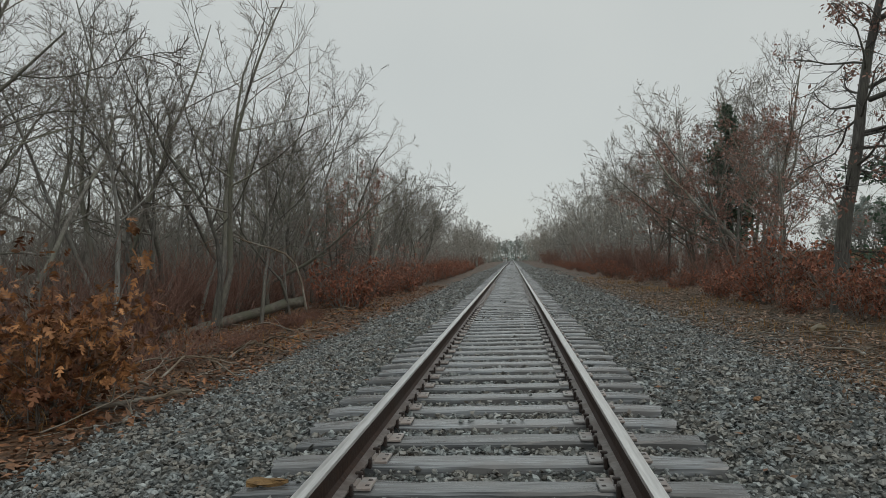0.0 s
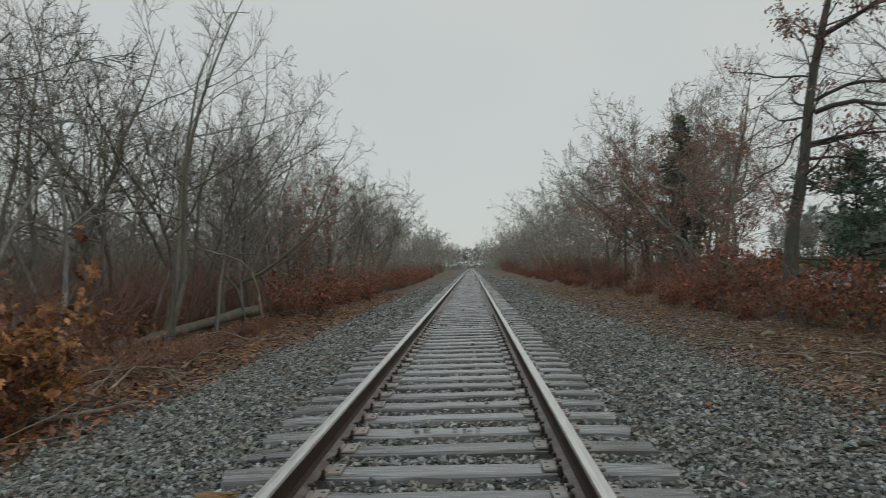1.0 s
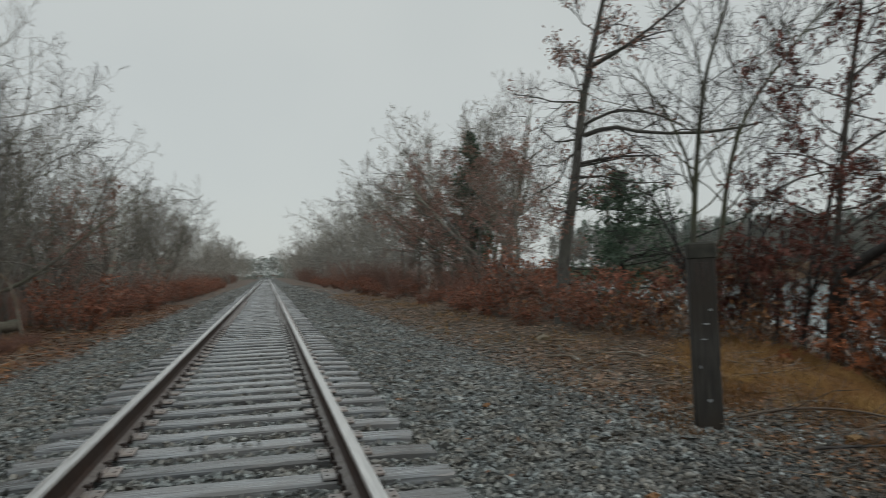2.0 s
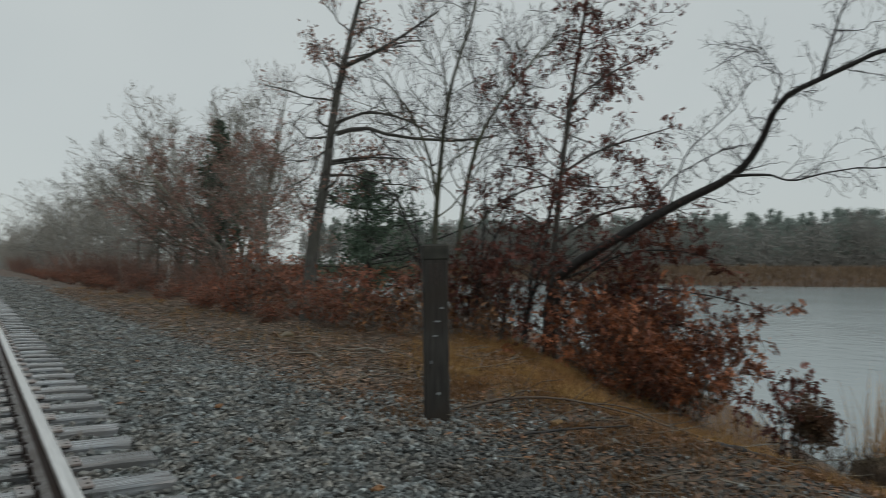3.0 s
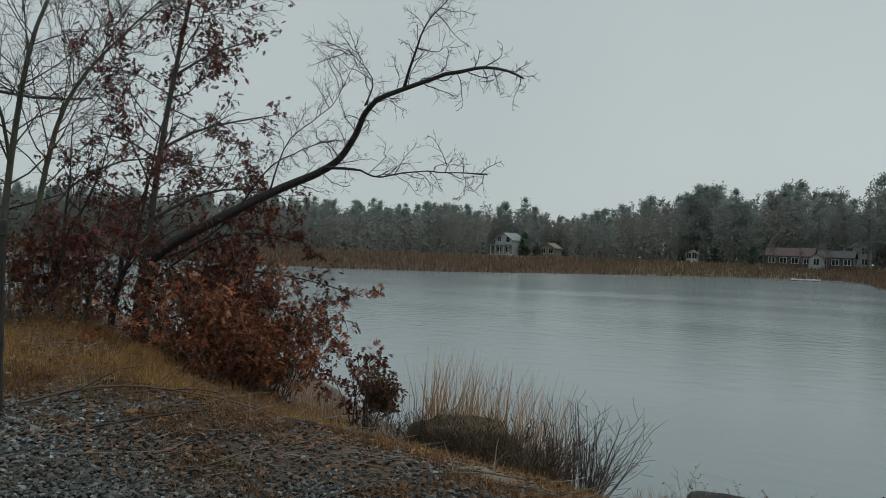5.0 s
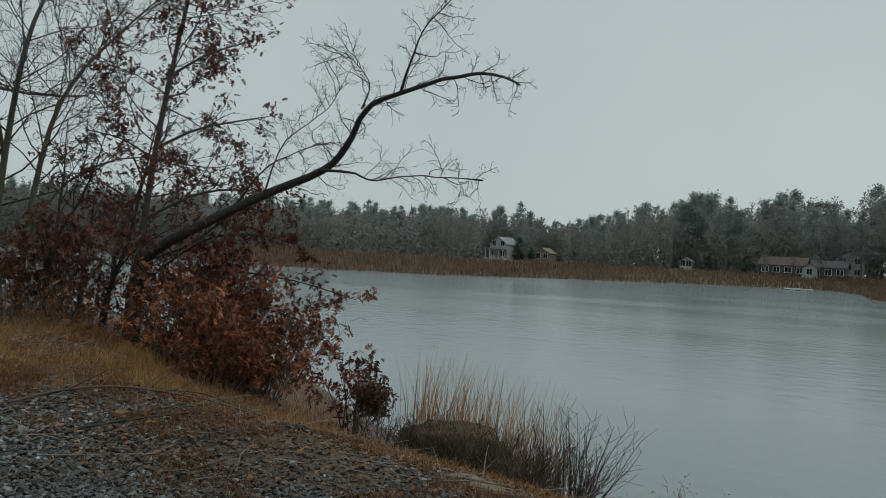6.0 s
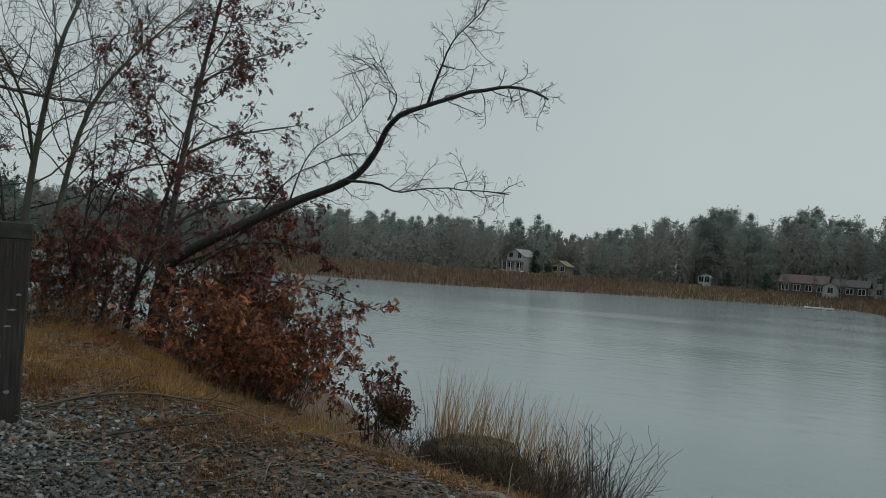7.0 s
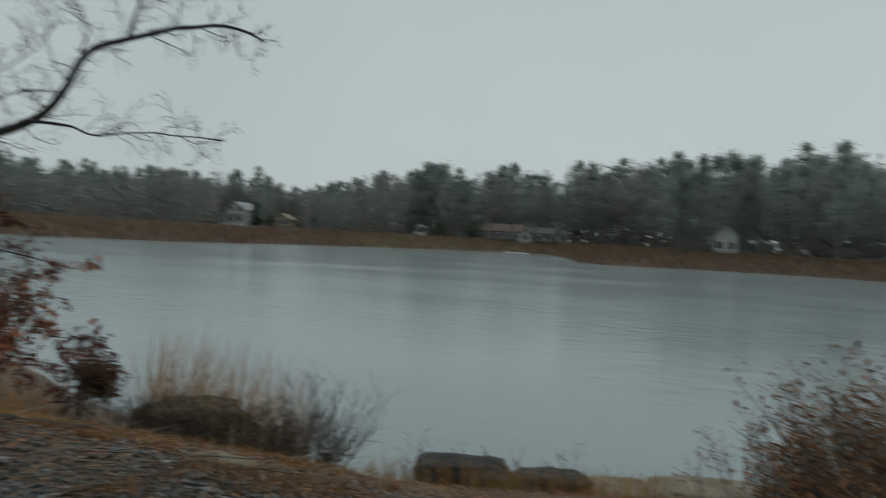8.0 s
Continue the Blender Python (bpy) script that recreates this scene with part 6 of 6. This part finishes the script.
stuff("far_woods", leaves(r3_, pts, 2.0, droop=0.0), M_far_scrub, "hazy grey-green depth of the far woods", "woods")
cx, cy = r3_.uniform(40, 310, 400000), r3_.uniform(-200, 270, 400000)
cd = lake_distance(cx, cy)
ca_ = np.degrees(np.arctan2(cx, cy))
ok = (cd > 98) & (cd < 108) & (cx > 60 - 0.15 * cy) & (ca_ > 20) & (ca_ < 124)
cx, cy = cx[ok][:14000], cy[ok][:14000]
pts = np.stack([cx, cy, height(cx, cy) - 0.5 + 0.6 * wood_top(cx, cy) * r3_.random(len(cx))], 1)
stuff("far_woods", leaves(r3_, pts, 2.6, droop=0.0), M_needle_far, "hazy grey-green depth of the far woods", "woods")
cx, cy = r3_.uniform(40, 200, 200000), r3_.uniform(-150, 235, 200000)
cd = lake_distance(cx, cy)
ok = (cd > -1.0) & (cd < 20) & (cx > 60 - 0.15 * cy)
cx, cy = cx[ok][:30000], cy[ok][:30000]
stuff("marsh_grass", blades(r3_, cx, cy, height(cx, cy) - 0.05, 1.0, 0.2, 0.35), M_marsh, "belt of brown marsh reeds along the far waterline", "reeds")


def house(x, y, w, d, h, roof_h, turn, wall, roof, label, porch=False, cols=2, rows=1, overhang=0.35, side=0):
    """A gabled house; its gable end looks along -y of its own axes."""
    z = ground_z(x, y)
    ob = thing("house", label, "house", "houses of the far shore", m=pose(x, y, z, 0, 0, turn))
    bm = box(bmesh.new(), -w / 2, w / 2, -d / 2, d / 2, -0.6, h)
    part("wall", bm, wall, ob)
    bm = bmesh.new()
    f = [bm.verts.new(p) for p in ((-w / 2, -d / 2, h), (w / 2, -d / 2, h), (0, -d / 2, h + roof_h))]
    b = [bm.verts.new(p) for p in ((-w / 2, d / 2, h), (w / 2, d / 2, h), (0, d / 2, h + roof_h))]
    for q in ((f[0], f[1], f[2]), (b[1], b[0], b[2]), (f[0], b[0], b[1], f[1]), (f[1], b[1], b[2], f[2]), (b[0], f[0], f[2], b[2])):
        bm.faces.new(q)
    part("gable", bm, wall, ob)
    for s in (-1, 1):
        bm = bmesh.new()
        e = roof_h / (w / 2)
        xo = w / 2 + overhang
        lo, hi = h - e * overhang, h + roof_h
        p = [(0, -d / 2 - overhang, hi), (s * xo, -d / 2 - overhang, lo), (s * xo, d / 2 + overhang, lo), (0, d / 2 + overhang, hi)]
        a = [bm.verts.new((q[0], q[1], q[2] + 0.02)) for q in p]
        c = [bm.verts.new((q[0], q[1], q[2] + 0.2)) for q in p]
        bm.faces.new(a[::-1])
        bm.faces.new(c)
        for i in range(4):
            bm.faces.new((a[i], a[(i + 1) % 4], c[(i + 1) % 4], c[i]))
        part("roof", bm, roof, ob)
    for r in range(rows):
        for c in range(cols):
            xx = (c + 0.5) / cols * w - w / 2
            zz = 1.5 + r * 2.6
            win = part("window", box(bmesh.new(), xx - 0.62, xx + 0.62, -d / 2 - 0.07, -d / 2 - 0.01, zz - 0.75, zz + 0.75), M_white, ob, "white window frame")
            for k in (-1, 1):
                part("pane", box(bmesh.new(), xx + k * 0.28 - 0.24, xx + k * 0.28 + 0.24, -d / 2 - 0.09, -d / 2 - 0.075, zz - 0.65, zz + 0.65), M_pane, win)
    for c in range(side):
        yy = (c + 0.5) / side * d - d / 2
        win = part("window", box(bmesh.new(), -w / 2 - 0.07, -w / 2 - 0.01, yy - 0.75, yy + 0.75, 0.6, 2.0), M_white, ob, "white window frame")
        for k in (-1, 1):
            part("pane", box(bmesh.new(), -w / 2 - 0.09, -w / 2 - 0.075, yy + k * 0.34 - 0.28, yy + k * 0.34 + 0.28, 0.7, 1.9), M_pane, win)
    if porch:
        part("porch_roof", box(bmesh.new(), -w / 2 - 0.4, w / 2 + 0.4, -d / 2 - 2.2, -d / 2 - 0.1, 2.55, 2.8), roof, ob)
        for c in range(5):
            xx = -w / 2 + c * w / 4
            part("porch_post", box(bmesh.new(), xx - 0.09, xx + 0.09, -d / 2 - 2.1, -d / 2 - 1.92, 0, 2.55), M_white, ob)
        part("porch_deck", box(bmesh.new(), -w / 2 - 0.4, w / 2 + 0.4, -d / 2 - 2.2, -d / 2 - 0.1, -0.6, 0.25), M_white, ob)
    return ob


house(176.9, 69.9, 5.2, 6.2, 3.9, 1.7, -100, M_clap, M_roof, "two-storey pale grey gabled house with a white porch", True, 2, 2)
house(180.7, 60.0, 4.0, 4.5, 2.2, 1.2, -95, M_tan, M_tan, "small tan garden shed beside the house")
house(183.7, 25.3, 2.6, 3.0, 1.9, 0.8, -90, M_white, M_roof, "small white shed on the lawn")
house(184.0, 3.9, 7.0, 9.5, 2.3, 1.7, -5, M_dark, M_roof_red, "low brown house with a faded red roof", cols=3, side=4)
house(184.5, -5.4, 6.5, 7.0, 2.3, 1.4, -8, M_dark, M_dark_roof, "low dark house with a dark grey roof and white windows", cols=2, side=3)
house(181.0, -1.4, 3.0, 4.0, 2.2, 1.0, -95, M_clap, M_roof_red, "small pale grey outbuilding between the low houses", cols=1)
house(200.0, -10.0, 6.0, 6.0, 4.8, 1.6, -92, M_clap, M_dark_roof, "grey two-storey house behind the low houses", False, 2, 2)
house(138.0, -37.5, 4.0, 5.0, 3.4, 1.5, -105, M_clap, M_roof, "white two-storey house half hidden by pines", False, 2, 1)
hedge = conifer_meshes(650, 5.6, 2.6, 14, 7, 2600, (M_bark_dark, M_needle), size=0.4, t0=0.04, ragged=0.4)
for x, y, sc in ((177.5, 66.0, 1.0), (178.5, 63.3, 0.6), (180.5, 52.0, 0.75), (176.0, 77.5, 0.6), (181.0, 20.0, 0.6), (179.0, 11.5, 0.7)):
    plant("evergreen_shrub", hedge, x, y, rnd.uniform(0, 360), sc, "rounded dark evergreen beside the far houses", "shrub", "evergreens of the far gardens")
for x, y, sc in ((176.0, 7.5, 0.5), (175.5, 1.2, 0.42), (177.0, -3.2, 0.5), (178.0, 29.0, 0.5), (176.5, 33.0, 0.55), (177.0, 16.5, 0.5), (178.5, 22.0, 0.6)):
    plant("bare_tree", crowns[int(10 * sc) % 4], x, y, rnd.uniform(0, 360), sc, "small leafless garden tree on the far lawn", "tree", "garden trees of the far shore")
dock = thing("floating_dock", "low white floating dock on the lake", "dock", m=pose(147.5, 0.6, WATER_Z, 0, 0, -88))
part("deck", box(bmesh.new(), -2.4, 2.4, -0.9, 0.9, 0.12, 0.34, 0.03), M_white, dock)
for x in (-1.7, 0, 1.7):
    part("float", box(bmesh.new(), x - 0.5, x + 0.5, -0.8, 0.8, -0.3, 0.12, 0.05), M_dark, dock)

# ---- the far end of the line ----
grove("end_woods", far_bare, [(i % 5, rnd.uniform(-60, 60), 330 + rnd.random() * 50, rnd.uniform(0, 360), rnd.uniform(1.0, 1.6)) for i in range(30)], "hazy bare trees at the end of the line")
grove("end_trees", crowns, [(i % 4, rnd.uniform(-60, 60), 345 + rnd.random() * 40, rnd.uniform(0, 360), rnd.uniform(0.7, 0.95)) for i in range(30)], "hazy leafless trees closing the end of the line")
r4_ = np.random.default_rng(88)
n = 14000
x, y = r4_.uniform(-90, 90, n), r4_.uniform(350, 400, n)
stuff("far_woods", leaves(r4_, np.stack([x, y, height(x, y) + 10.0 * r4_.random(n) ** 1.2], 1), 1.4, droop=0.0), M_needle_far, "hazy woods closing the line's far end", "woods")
n = 26000
x, y = -(15 + 50 * r4_.random(n)), r4_.uniform(60, 330, n)
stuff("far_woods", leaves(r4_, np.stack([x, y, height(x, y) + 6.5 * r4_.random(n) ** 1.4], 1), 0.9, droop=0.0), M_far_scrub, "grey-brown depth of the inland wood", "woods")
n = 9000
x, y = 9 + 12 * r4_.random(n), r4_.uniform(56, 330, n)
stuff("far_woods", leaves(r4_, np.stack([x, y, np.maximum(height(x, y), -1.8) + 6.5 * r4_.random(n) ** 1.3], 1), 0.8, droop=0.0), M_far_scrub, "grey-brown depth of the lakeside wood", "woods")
for i, x in enumerate((-3.6, -2.9, -2.3, 2.4, 3.1, 4.2)):
    ob = thing("crossing_post", "white post with a red band at a level crossing", "post", "posts at the level crossing", m=pose(x, 318 + (i % 3) * 2, ground_z(x, 318)))
    part("shaft", box(bmesh.new(), -0.12, 0.12, -0.12, 0.12, -0.1, 2.0 + 0.4 * (i % 2), 0.02), M_white, ob)
    part("band", box(bmesh.new(), -0.13, 0.13, -0.13, 0.13, 1.2, 1.6, 0.01), M_leaf_red, ob, "red painted band")
